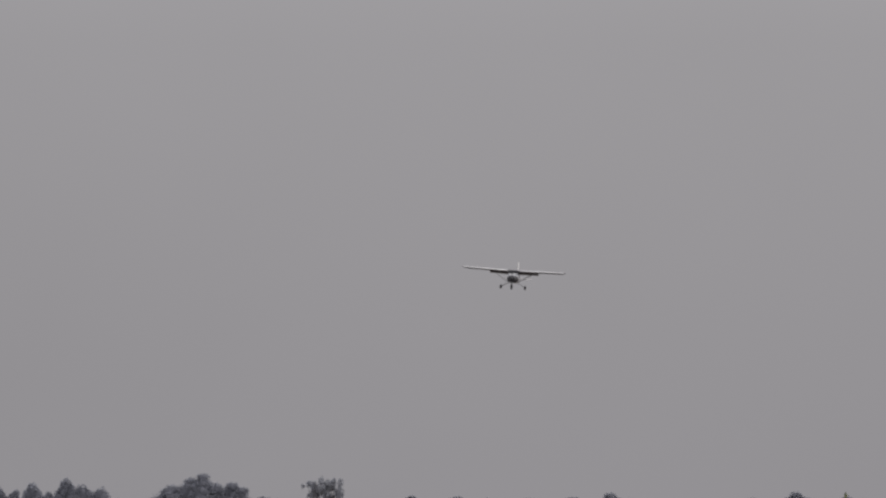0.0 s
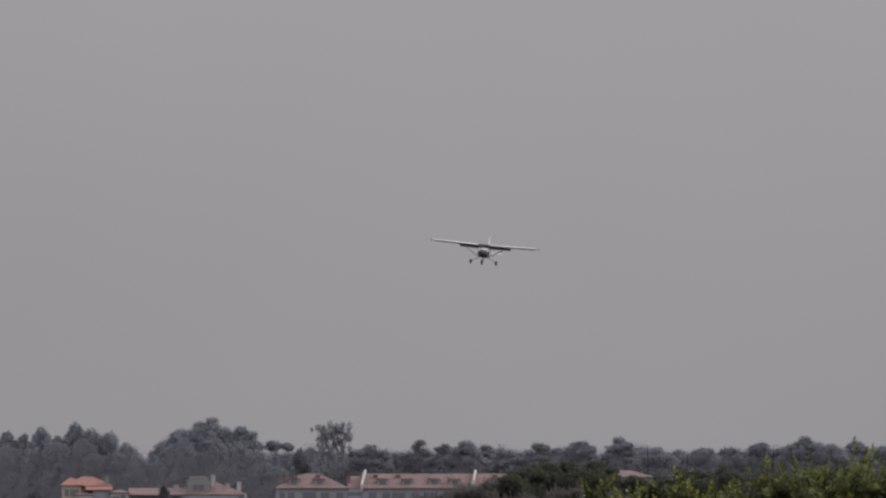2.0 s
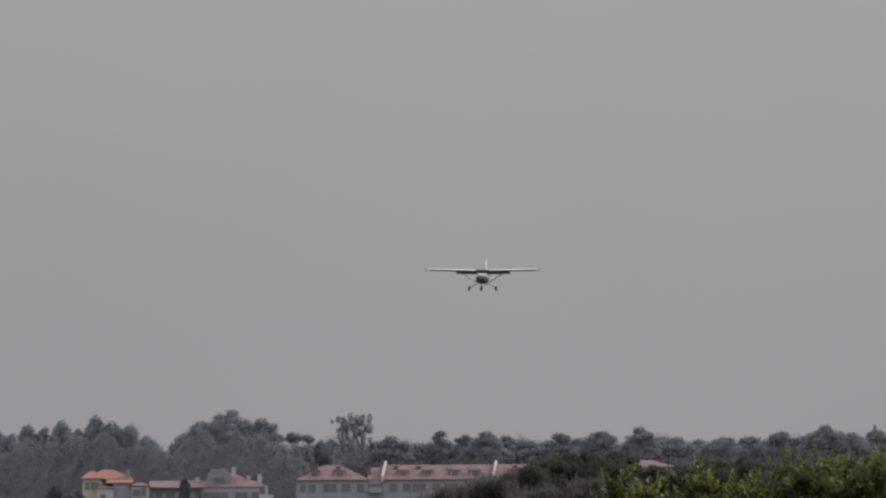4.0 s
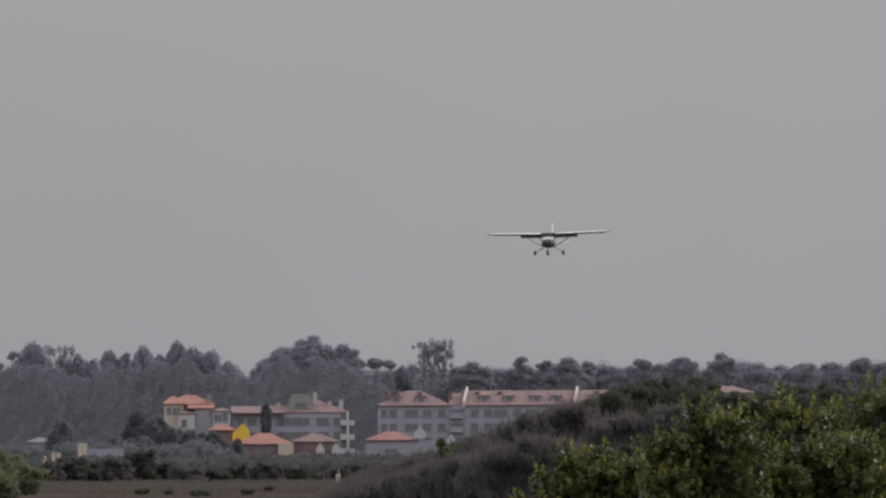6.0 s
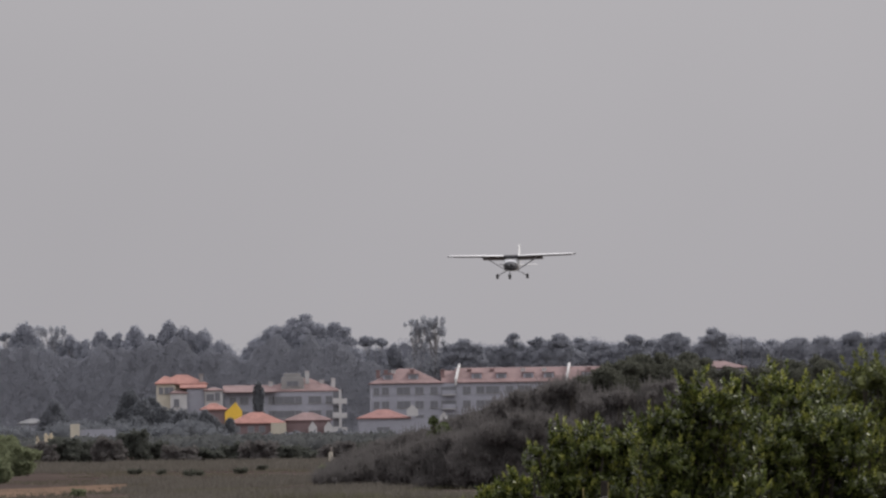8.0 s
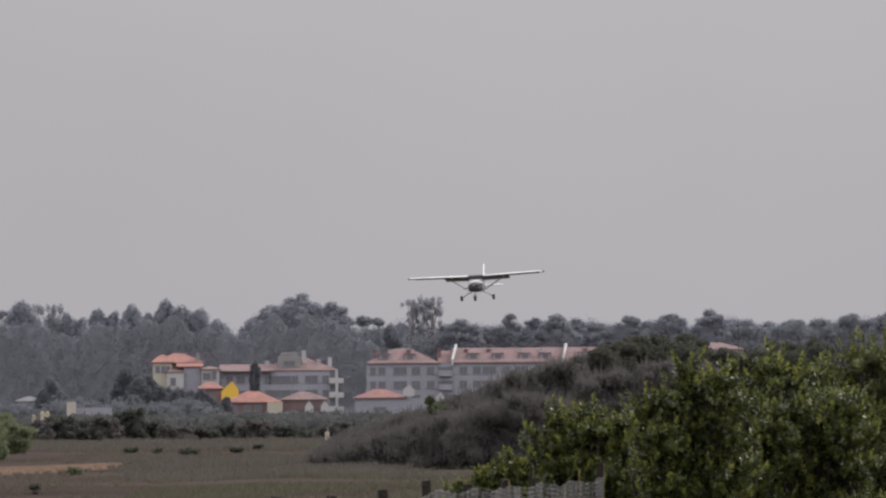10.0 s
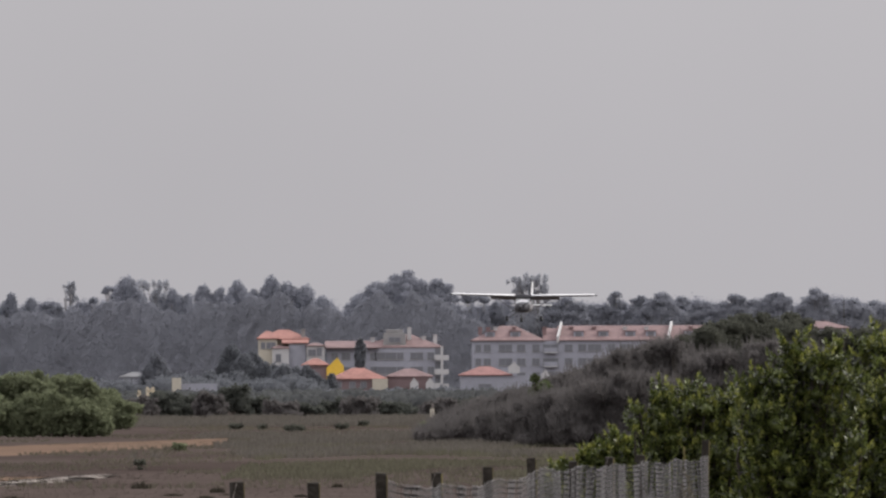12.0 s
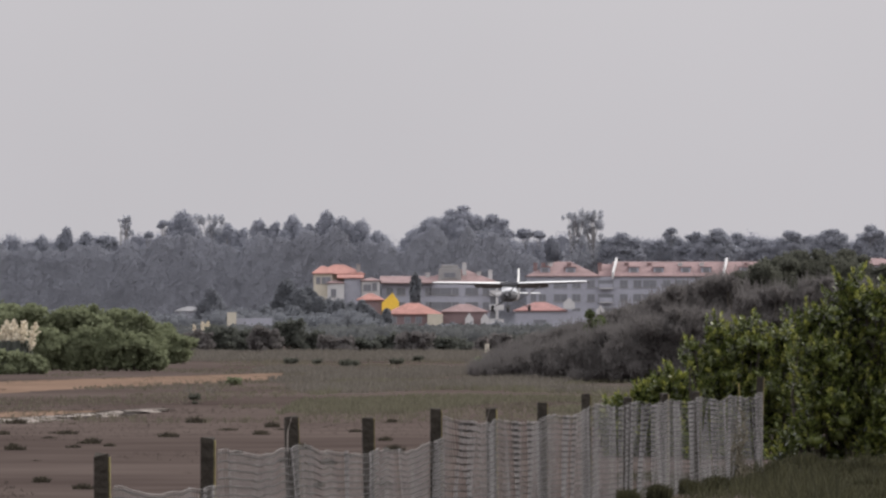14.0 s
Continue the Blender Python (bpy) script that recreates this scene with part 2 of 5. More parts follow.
def cloud_of(lobes, n, rng, inner=0.72, outer=1.06, floor=0.05):
    """Points and outward normals in the shells of ellipsoid lobes (x, y, z, rx, ry, rz), uneven at the rim."""
    lobes = np.asarray(lobes, float)
    area = (lobes[:, 3] * lobes[:, 5] + lobes[:, 4] * lobes[:, 5] + lobes[:, 3] * lobes[:, 4])
    pick = rng.choice(len(lobes), n, p=area / area.sum())
    d = unit(rng.normal(size=(n, 3)))
    wave = 1 + 0.10 * np.sin(d[:, 0] * 9 + pick * 1.7) * np.sin(d[:, 2] * 8 + pick) + 0.06 * np.sin(d[:, 1] * 17 + pick)
    r = rng.uniform(inner, outer, n) * wave
    p = lobes[pick, :3] + d * lobes[pick, 3:] * r[:, None]
    keep = p[:, 2] > floor
    for i, lobe in enumerate(lobes):
        q = np.linalg.norm((p - lobe[:3]) / lobe[3:], axis=1)
        keep &= (q > 0.6) | (pick == i)
    nrm = unit(d / lobes[pick, 3:])
    return p[keep], nrm[keep]


def ball_template(level):
    bm = bmesh.new()
    bmesh.ops.create_icosphere(bm, subdivisions=level, radius=1.0)
    v = np.array([p.co[:] for p in bm.verts])
    f = np.array([[p.index for p in face.verts] for face in bm.faces])
    bm.free()
    return v, f


BALL_V, BALL_F = ball_template(2)
FINE_V, FINE_F = ball_template(3)


def crown(name, v, lobes, mat, core=0.82, floor=-0.05, fine=False):
    """One mesh of leaf quads v round lumpy, dense inner clumps of foliage."""
    v = np.asarray(v, dtype=np.float32).reshape(-1, 3)
    nq = len(v) // 4
    cv, cf = [v], []
    at = len(v)
    bv, bf = (FINE_V, FINE_F) if fine else (BALL_V, BALL_F)
    for i, (x, y, z, rx, ry, rz) in enumerate(lobes):
        lump = 1 + 0.14 * np.sin(bv[:, 0] * 5 + i) * np.sin(bv[:, 2] * 6 + 2 * i) + 0.10 * np.sin(bv[:, 1] * 9 + bv[:, 0] * 7 + i) + 0.10 * np.sin(bv[:, 0] * 15 + bv[:, 2] * 11 + 3 * i) * np.sin(bv[:, 1] * 13 + bv[:, 2] * 14 + i)
        p = bv * lump[:, None] * np.array([rx, ry, rz]) * core + np.array([x, y, z])
        p[:, 2] = np.maximum(p[:, 2], floor)
        cv.append(p.astype(np.float32))
        cf.append(bf + at)
        at += len(p)
    verts, tris = np.concatenate(cv), np.concatenate(cf).astype(np.int32)
    me = bpy.data.meshes.new(name)
    me.vertices.add(len(verts))
    me.vertices.foreach_set("co", verts.reshape(-1))
    loops = np.concatenate([np.arange(4 * nq, dtype=np.int32), tris.reshape(-1)])
    me.loops.add(len(loops))
    me.loops.foreach_set("vertex_index", loops)
    me.polygons.add(nq + len(tris))
    me.polygons.foreach_set("loop_start", np.concatenate([np.arange(nq) * 4, 4 * nq + np.arange(len(tris)) * 3]).astype(np.int32))
    me.materials.append(mat)
    me.update(calc_edges=True)
    me.validate()
    return me


F = 784 / math.tan(radians(2.8))


def across(b, d):
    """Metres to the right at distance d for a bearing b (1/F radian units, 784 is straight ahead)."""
    return (b - 784) * d / F


def height(e, d):
    """Metres above the ground at distance d for an elevation reading e (564 is level with the eye)."""
    return EYE + (564 - e) * d / F


# ---- the ground: one sheet to the horizon, with tracks worn into it ----
def ground():
    xs = np.concatenate([np.linspace(-4000, -60, 12), np.linspace(-50, 50, 41), np.linspace(60, 4000, 12)])
    ys = np.concatenate([np.linspace(-300, 30, 6), np.linspace(40, 640, 61), np.linspace(700, 4800, 20)])
    verts = []
    for y in ys:
        for x in xs:
            near = 35 < y < 640 and abs(x) < 52
            z = (0.015 + 0.0001 * y) * noise.noise((x * 0.07, y * 0.012, 0)) if near else 0.0
            verts.append((x, y, z))
    w = len(xs)
    faces = [(j * w + i, j * w + i + 1, j * w + w + i + 1, j * w + w + i) for j in range(len(ys) - 1) for i in range(w - 1)]
    tagged(new("ground", mesh("ground", verts, faces, SOIL, True)), "flat reddish-brown airfield soil with sparse dry growth", "ground", kind="structure")


def strip(name, left, right, mat, label, seed, lift=0.06, ragged=2.5):
    """A worn strip of ground between two lines of (x, y), with a ragged rim."""
    rng = np.random.default_rng(seed)
    n = 60
    verts, faces = [], []
    for i in range(n + 1):
        k = i / n
        a = Vector((*left[0], 0)).lerp(Vector((*left[1], 0)), k)
        b = Vector((*right[0], 0)).lerp(Vector((*right[1], 0)), k)
        for j in range(7):
            p = a.lerp(b, j / 6)
            edge = abs(j - 3) / 3
            p.x += 0.5 * edge * rng.normal() * 0.6
            p.y += ragged * (edge > 0.9) * rng.normal()
            p.z = lift - (lift + 0.02) * edge ** 4
            verts.append(p)
    faces = [(i * 7 + j, i * 7 + j + 1, i * 7 + j + 8, i * 7 + j + 7) for i in range(n) for j in range(6)]
    tagged(new(name, mesh(name, verts, faces, mat, True)), label, "track", kind="structure")


def tracks():
    def spot(b, e):
        d = EYE * F / (e - 564)
        return across(b, d), d
    strip("dirt_track", (spot(-420, 716), spot(500, 671)), (spot(-420, 688), spot(495, 661)), SAND, "worn sandy ochre dirt track across the field", 3)
    strip("dirt_track", (spot(-320, 752), spot(190, 738)), (spot(-320, 734), spot(170, 727)), SAND, "faint sandy wheel track beside the gravel", 8, 0.03, 2.0)
    text = "thin broken strip of pale gravel in the soil"
    for k, (b0, b1, e0, e1, thick) in enumerate(((-300, -170, 757, 752, 5), (-150, -60, 751, 748, 4), (-40, 8, 748, 745, 4), (20, 48, 745, 743, 5), (62, 100, 742, 740, 3), (128, 160, 738, 735, 5), (178, 214, 735, 731, 4), (220, 275, 731, 727, 3))):
        strip("gravel_strip", (spot(b0, e0 + thick * 0.7), spot(b1, e1 + thick * 0.5)), (spot(b0, e0), spot(b1, e1)), CHALK, text, 14 + k, 0.05, 1.2)


def grass_field(name, count, x_range, y_range, size, mat, label, seed, patchy=0.0):
    """Tufts of thin blades strewn over a stretch of the field."""
    rng = np.random.default_rng(seed)
    pts = []
    while len(pts) < count:
        y = rng.uniform(*y_range)
        half = 0.062 * y
        x = rng.uniform(max(x_range[0], -half), min(x_range[1], half))
        if noise.noise((x * 0.25, y * 0.045, seed)) > patchy:
            pts.append((x, y))
    pts = np.array(pts)
    blades = 5
    base = np.repeat(np.column_stack([pts, np.full(len(pts), -0.02)]), blades, axis=0)
    base[:, :2] += rng.normal(size=(len(base), 2)) * size * 0.35
    h = size * rng.uniform(0.5, 1.3, len(base))
    lean = rng.normal(size=(len(base), 2)) * 0.35
    w = size * 0.10
    side = unit(np.column_stack([rng.normal(size=len(base)), rng.normal(size=len(base)) * 0.4, np.zeros(len(base))])) * w
    tip = base + np.column_stack([lean * h[:, None], h])
    v = np.stack([base - side, base + side, tip + side * 0.25, tip - side * 0.25], axis=1)
    tagged(new(name, quads(name, v, mat)), label, "grass", kind="stuff")


# ---- trees ----
def tree(kind, b, d, top, wide, seed, foot=0.0, mat=None, label="", leaf=0.42):
    """A tree with a tapered trunk, limbs and a crown of many clumps, its top at the elevation reading top, wide in bearing units."""
    rng = np.random.default_rng(seed)
    h, w = height(top, d), wide * d / F / 2
    thing = new(f"{kind}_tree")
    thing.location = (across(b, d), d + rng.uniform(-4, 4), 0)
    bm = bmesh.new()
    bend = rng.normal(size=2) * 0.03 * h
    tube(bm, [(0, 0, -0.3), (bend[0] * 0.4, bend[1] * 0.4, h * 0.4), (bend[0], bend[1], h * 0.85)], [0.022 * h, 0.015 * h, 0.004 * h])
    lobes = []
    if kind == "broad_pine":
        for i in range(40):
            a = rng.uniform(0, math.tau)
            r = w * math.sqrt(rng.uniform(0, 1)) * 0.86 if i else 0.0
            s = w * rng.uniform(0.12, 0.24)
            z = h * (1.0 - 0.34 * (r / w) ** 2) - s * 0.78 - (rng.uniform(0, 0.10) * h if i > 4 else 0)
            lobes.append((r * math.cos(a), 0.6 * r * math.sin(a), z, s * 1.15, s, s * 0.7))
        lobes.append((0, 0, h * 0.6, w * 0.86, w * 0.62, h * 0.30))
        lobes.append((0, 0, h * 0.22, w * 0.85, w * 0.7, h * 0.25))
    elif kind == "umbrella_pine":
        for i in range(7):
            a = rng.uniform(0, math.tau)
            r = w * 0.6 * math.sqrt(rng.uniform(0, 1))
            s = w * rng.uniform(0.4, 0.55)
            lobes.append((r * math.cos(a), r * math.sin(a), h - s * 0.75 - rng.uniform(0, 0.04) * h, s, s, s * 0.6))
    elif kind == "eucalyptus":
        for i in range(34):
            a = rng.uniform(0, math.tau)
            r = w * rng.uniform(0.1, 0.9)
            s = w * rng.uniform(0.10, 0.22)
            lobes.append((r * math.cos(a), r * math.sin(a), h - s - rng.uniform(0, 1.9) * w * (0.2 + 0.8 * (i > 5)), s, s, s * 1.5))
    else:
        reach = 1.6 * w
        for i in range(18):
            q = reach * 2 * (i / 18) ** 1.1
            k = min(1.0, q / reach)
            a = rng.uniform(0, math.tau)
            s = w * rng.uniform(0.28, 0.42)
            r = max(0.0, w * math.sqrt(max(0.0, 1 - (1 - k) ** 2)) - s * 0.75) * rng.uniform(0.75, 1.1)
            lobes.append((r * math.cos(a), 0.5 * r * math.sin(a), h - s - q, s, s, s * 1.3))
        lobes.append((0, 0, max(h - 2.4 * reach, h * 0.3), w * 0.85, w * 0.8, min(1.6 * reach, h * 0.5)))
        lobes.append((0, 0, h * 0.3, w * 0.9, w * 0.8, h * 0.34))
    if kind in ("eucalyptus", "umbrella_pine"):
        low = height(434, d)
        lobes.append((0, -2, low * 0.5, w * 1.0, w * 0.7, low * 0.5))
    for x, y, z, rx, ry, rz in lobes[:10]:
        z0 = max(0.15 * h, z - 0.3 * h)
        tube(bm, [(bend[0] * 0.5, bend[1] * 0.5, z0), (x * 0.6, y * 0.6, (z0 + z) / 2 + 0.02 * h), (x, y, z)], [0.008 * h, 0.005 * h, 0.002 * h], 4)
    part("trunk", bm_mesh("trunk", bm, BARK_FAR), thing)
    lobes = [q for q in lobes if q[2] > 0]
    skin = sum(q[3] * q[5] for q in lobes) * 12.0
    airy = kind == "eucalyptus"
    # clumps flattened in depth so they shade evenly, as in haze
    lobes = [(x, y * 0.6, z, rx, ry * 0.6, rz) for x, y, z, rx, ry, rz in lobes]
    p, nr = cloud_of(lobes, int((0.85 if airy else 0.9) * skin / (0.4 * leaf * leaf)), rng, 0.66 if airy else 0.80, 1.16)
    part("crown", crown("crown", leaves(p, nr, leaf, rng, 0.7, 2.5), lobes, mat or WOODS_TREE, 0.25 if airy else 0.80), thing)
    words = {"broad_pine": "broad pine with a lumpy domed crown", "umbrella_pine": "slim pine with a small rounded crown",
             "eucalyptus": "tall eucalyptus with airy separate leaf clumps", "tall": "tall dark tree with a full pointed crown"}
    return tagged(thing, label or words[kind] + " at the wood's edge", "tree", "trees of the far wood")


def skyline(rows, seed):
    """Single trees that rise above the wood: kind, bearing, elevation of the top, width."""
    for i, (kind, b, top, wide) in enumerate(rows):
        if kind == "tall" and b > 1080:
            kind, wide = "broad_pine", wide * 2.1
        near = 282 < b < 905
        # each tree colour is paled for its share of haze
        tree(kind, b, (2085 if kind == "broad_pine" else 2105) if near else 2122, top, wide * (1.3 if kind == "tall" else 1.06), seed + i, mat=EUCALYPT if kind == "eucalyptus" else NEAR_TREE if near else WOODS_TREE)


WEST_TREES = [
    ("tall", -90, 418, 60), ("tall", -45, 405, 50), ("tall", 25, 424, 55), ("tall", 75, 421, 45), ("tall", 117, 404, 38), ("tall", 152, 414, 45),
    ("umbrella_pine", 188, 416, 40), ("eucalyptus", 223, 381, 32), ("umbrella_pine", 262, 408, 22), ("umbrella_pine", 290, 388, 24), ("tall", 322, 378, 74), ("eucalyptus", 372, 378, 56),
    ("tall", 403, 397, 40), ("tall", 432, 406, 34), ("tall", 458, 391, 40), ("tall", 489, 394, 34), ("tall", 519, 384, 44), ("tall", 547, 398, 30),
    ("tall", 578, 376, 46), ("tall", 606, 387, 44), ("tall", 640, 394, 60), ("tall", 668, 412, 50), ("broad_pine", 765, 383, 120), ("broad_pine", 820, 363, 130),
    ("broad_pine", 872, 378, 100), ("tall", 718, 425, 46), ("umbrella_pine", 928, 403, 36),
]
EAST_TREES = [
    ("umbrella_pine", 952, 406, 30), ("tall", 975, 422, 46), ("eucalyptus", 1018, 377, 46), ("eucalyptus", 1046, 371, 54), ("tall", 1070, 424, 50), ("tall", 1100, 411, 44),
    ("tall", 1146, 424, 50), ("broad_pine", 1189, 402, 64), ("tall", 1232, 410, 40), ("tall", 1268, 404, 46), ("tall", 1306, 411, 40), ("tall", 1340, 419, 50),
    ("tall", 1397, 407, 40), ("tall", 1432, 417, 46), ("tall", 1475, 404, 50), ("broad_pine", 1539, 398, 86), ("tall", 1604, 415, 60), ("tall", 1648, 419, 56),
    ("tall", 1692, 416, 56), ("tall", 1736, 415, 50), ("tall", 1795, 407, 50), ("umbrella_pine", 1828, 412, 40), ("tall", 1869, 396, 52), ("tall", 1915, 410, 56),
    ("tall", 1962, 405, 50), ("tall", 2010, 412, 60), ("tall", 2060, 404, 60),
]


def wood_mass(name, d, crest, label, seed, n, edge, rough, mat):
    """A belt of wood: one thick canopy with an uneven face and roof, rough with leaves. crest: bearings and elevations of its roof."""
    rng = np.random.default_rng(seed)
    xs = np.arange(across(crest[0][0], d), across(crest[0][-1], d), 1.6)
    rows = 9
    verts = []
    for x in xs:
        top = height(np.interp(784 + x * F / d, *crest), d) + rough * noise.noise((x * 0.09, 0, seed)) + 1.05 * rough * noise.noise((x * 0.27, 0, 9)) + 0.6 * noise.noise((x * 0.8, 0, 5))
        for k in range(rows):
            f = k / (rows - 1)
            z = -0.3 + (top + 0.3) * f
            # low relief keeps the face evenly shaded, imitating haze
            y = d + 0.9 * noise.noise((x * 0.11, z * 0.06, 1)) + 0.45 * noise.noise((x * 0.4, z * 0.3, 2)) + 2.5 * f ** 3
            verts.append((x + 0.5 * noise.noise((x, z, 7)), y, z))
        verts.append((x, d + 30, top - 4.0 + 0.8 * noise.noise((x * 0.2, 3, 3))))
        verts.append((x, d + 60, -0.3))
    w = rows + 2
    faces = [(i * w + k, (i + 1) * w + k, (i + 1) * w + k + 1, i * w + k + 1) for i in range(len(xs) - 1) for k in range(w - 1)]
    verts = np.array(verts, dtype=np.float32)
    ci, ck = rng.integers(0, len(xs) - 1, n), rng.uniform(0, 1, n) ** 0.8 * (rows - 1)
    k0 = np.minimum(ck.astype(int), rows - 2)
    f = (ck - k0)[:, None]
    g = rng.uniform(0, 1, n)[:, None]
    grid = verts.reshape(len(xs), w, 3)
    p = (grid[ci, k0] * (1 - f) + grid[ci, k0 + 1] * f) * (1 - g) + (grid[ci + 1, k0] * (1 - f) + grid[ci + 1, k0 + 1] * f) * g
    p = p + rng.normal(size=p.shape) * np.array([0.3, 0.15, 0.3])
    nr = np.tile(np.array([0.0, -1.0, 0.25]), (n, 1))
    ci = rng.integers(0, len(xs), edge)
    q = grid[ci, rows - 1] + np.column_stack([rng.normal(size=edge) * 0.7, rng.uniform(-1, 6, edge), rng.normal(size=edge) * 0.5])
    leaf = leaves(np.concatenate([p, q]), np.concatenate([nr, np.tile(np.array([0.0, -0.6, 0.6]), (edge, 1))]), 0.30, rng, 0.7, 2.5)
    body = mesh(name, verts, faces, mat)
    ob = tagged(new(name, quads(name, leaf, mat)), label, "woods", kind="stuff")
    bm = bmesh.new()
    bm.from_mesh(ob.data)
    bm.from_mesh(body)
    bm.to_mesh(ob.data)
    bm.free()
    bpy.data.meshes.remove(body)


# ---- houses ----
def window(parent, x, z, w, h, y=0.0):
    """A framed window in the wall that faces the field."""
    win = new("window")
    win.parent = parent
    win.location = (x, y, z)
    bm = bmesh.new()
    for a in ((-w / 2 - 0.1, -w / 2, -0.09, 0.0, 0, h), (w / 2, w / 2 + 0.1, -0.09, 0.0, 0, h), (-w / 2 - 0.1, w / 2 + 0.1, -0.09, 0.0, h, h + 0.1), (-0.03, 0.03, -0.07, -0.03, 0, h)):
        box(bm, *a)
    part("frame", bm_mesh("frame", bm, FRAME), win)
    part("pane", boxed("pane", -w / 2, w / 2, -0.03, 0.0, 0, h, PANE), win)
    part("sill", boxed("sill", -w / 2 - 0.15, w / 2 + 0.15, -0.16, 0.0, -0.1, 0, CONCRETE), win)
    return win


def hip_roof(x0, x1, y0, y1, z, rise, over=0.4, gable=False, mat=None):
    """A tiled roof with eaves; hipped, or with gables at its ends."""
    mat = mat or TILE
    bm = bmesh.new()
    x0, x1, y0, y1 = x0 - over, x1 + over, y0 - over, y1 + over
    cy = (y0 + y1) / 2
    inset = 0 if gable else min((y1 - y0) / 2, (x1 - x0) * 0.4)
    low = [bm.verts.new(p) for p in ((x0, y0, z), (x1, y0, z), (x1, y1, z), (x0, y1, z))]
    up = [bm.verts.new(p) for p in ((x0, y0, z + 0.18), (x1, y0, z + 0.18), (x1, y1, z + 0.18), (x0, y1, z + 0.18))]
    r0, r1 = bm.verts.new((x0 + inset, cy, z + rise)), bm.verts.new((x1 - inset, cy, z + rise))
    bm.faces.new(low[::-1])
    for i in range(4):
        bm.faces.new((low[i], low[(i + 1) % 4], up[(i + 1) % 4], up[i]))
    bm.faces.new((up[0], up[1], r1, r0))
    bm.faces.new((up[1], up[2], r1))
    bm.faces.new((up[2], up[3], r0, r1))
    bm.faces.new((up[3], up[0], r0))
    return bm_mesh("roof", bm, mat)


def chimney(parent, x, y, z, w=0.7, h=1.6, mat=None):
    bm = bmesh.new()
    box(bm, x - w / 2, x + w / 2, y, y + w, z, z + h)
    box(bm, x - w / 2 - 0.12, x + w / 2 + 0.12, y - 0.12, y + w + 0.12, z + h, z + h + 0.16)
    part("chimney", bm_mesh("chimney", bm, mat or STUCCO_WHITE), parent)


def building(name, b0, b1, eave, d, deep, mat, label, turn=0.0):
    """An empty at the front wall's foot, its width and eave height in metres."""
    thing = new(name)
    thing.location = (across(b0, d), d, 0)
    thing.rotation_euler = (0, 0, radians(turn))
    w, h = (b1 - b0) * d / F, height(eave, d)
    part("wall", boxed("wall", 0, w, 0, deep, -0.3, h, mat), thing)
    tagged(thing, label, "house")
    return thing, w, h


def houses():
    D = 1780
    s = D / F                                    # metres for one bearing unit
    # the cream villa with stepped roofs
    v, w, h = building("villa", 555, 588, 485, D, 9, STUCCO_CREAM, "cream stepped villa with orange tiled roofs among trees")
    part("roof", hip_roof(0, w, 0, 9, h, 1.6), v)
    part("hall", boxed("hall", 0.6, (640 - 555) * s, 3.0, 12, -0.3, height(486, D), STUCCO_CREAM), v)
    part("roof", hip_roof(0.2, (642 - 555) * s, 2.6, 12, height(486, D), 2.0), v)
    for x in (0.25, 0.55, 0.8):
        window(v, w * x, h - 1.9, 0.7, 1.2)
    part("wing", boxed("wing", w * 0.75, (609 - 555) * s, -2.5, 6, -0.3, height(502, D), STUCCO_WHITE), v)
    part("roof", hip_roof(w * 0.75, (609 - 555) * s, -2.5, 6, height(502, D), 0.8, 0.2, mat=TILE_PINK), v)
    window(v, w * 0.75 + 1.2, height(525, D), 0.9, 1.4, -2.5)
    # shadow on this front is put into its grey wall colour
    part("tower", boxed("tower", (609 - 555) * s, (640 - 555) * s, -1.0, 8, -0.3, height(493, D), STUCCO), v)
    part("roof", hip_roof((600 - 555) * s, (640 - 555) * s, -1.0, 8, height(493, D), 1.0, gable=True), v)
    chimney(v, (634 - 555) * s, 3, height(485, D), 0.8, 1.8, CONCRETE)
    part("wing", boxed("wing", (641 - 555) * s, (672 - 555) * s, -2.0, 8, -0.3, height(498, D), STUCCO_WHITE, 0.0), v)
    part("roof", hip_roof((640 - 555) * s, (672 - 555) * s, -2.0, 8, height(498, D), 0.7, 0.3, mat=TILE_PINK), v)
    window(v, (650 - 555) * s, height(515, D), 1.4, 1.2, -2.0)
    window(v, (663 - 555) * s, height(515, D), 0.8, 1.5, -2.0)
    # the yellow-gabled annexe
    y, w, h = building("yellow_annexe", 634, 706, 532, D - 25, 6, STUCCO_PINK, "low annexe with a bright yellow gable end")
    part("roof", hip_roof(0, w * 0.6, 0, 6, h, 1.4), y)
    bm = bmesh.new()
    g0, g1, gm = (675 - 634) * s, w, ((675 - 634) * s + w) / 2
    tip = height(519, D)
    front = [bm.verts.new(p) for p in ((g0, -0.6, -0.3), (g1, -0.6, -0.3), (g1, -0.6, h - 0.2), (gm + 0.4, -0.6, tip), (g0, -0.6, h - 0.5))]
    back = [bm.verts.new((p.co.x, 5.6, p.co.z)) for p in front]
    bm.faces.new(front)
    bm.faces.new(back[::-1])
    for i in range(5):
        bm.faces.new((front[i], back[i], back[(i + 1) % 5], front[(i + 1) % 5]))
    part("gable", bm_mesh("gable", bm, YELLOW_WALL), y, "bright yellow painted gable wall")
    # the low house with the orange hipped roof
    o, w, h = building("low_house", 682, 780, 557, D - 60, 9, STUCCO_PINK, "low dull-pink house under an orange hipped roof")
    part("roof", hip_roof(0, w, 0, 9, h, 2.2), o)
    part("porch", boxed("porch", (754 - 682) * s, w + 0.4, -2.0, -0.01, -0.3, height(556, D - 60), STUCCO_CREAM), o)
    for x in (0.15, 0.4, 0.6):
        window(o, w * x, 0.9, 1.0, 1.1)
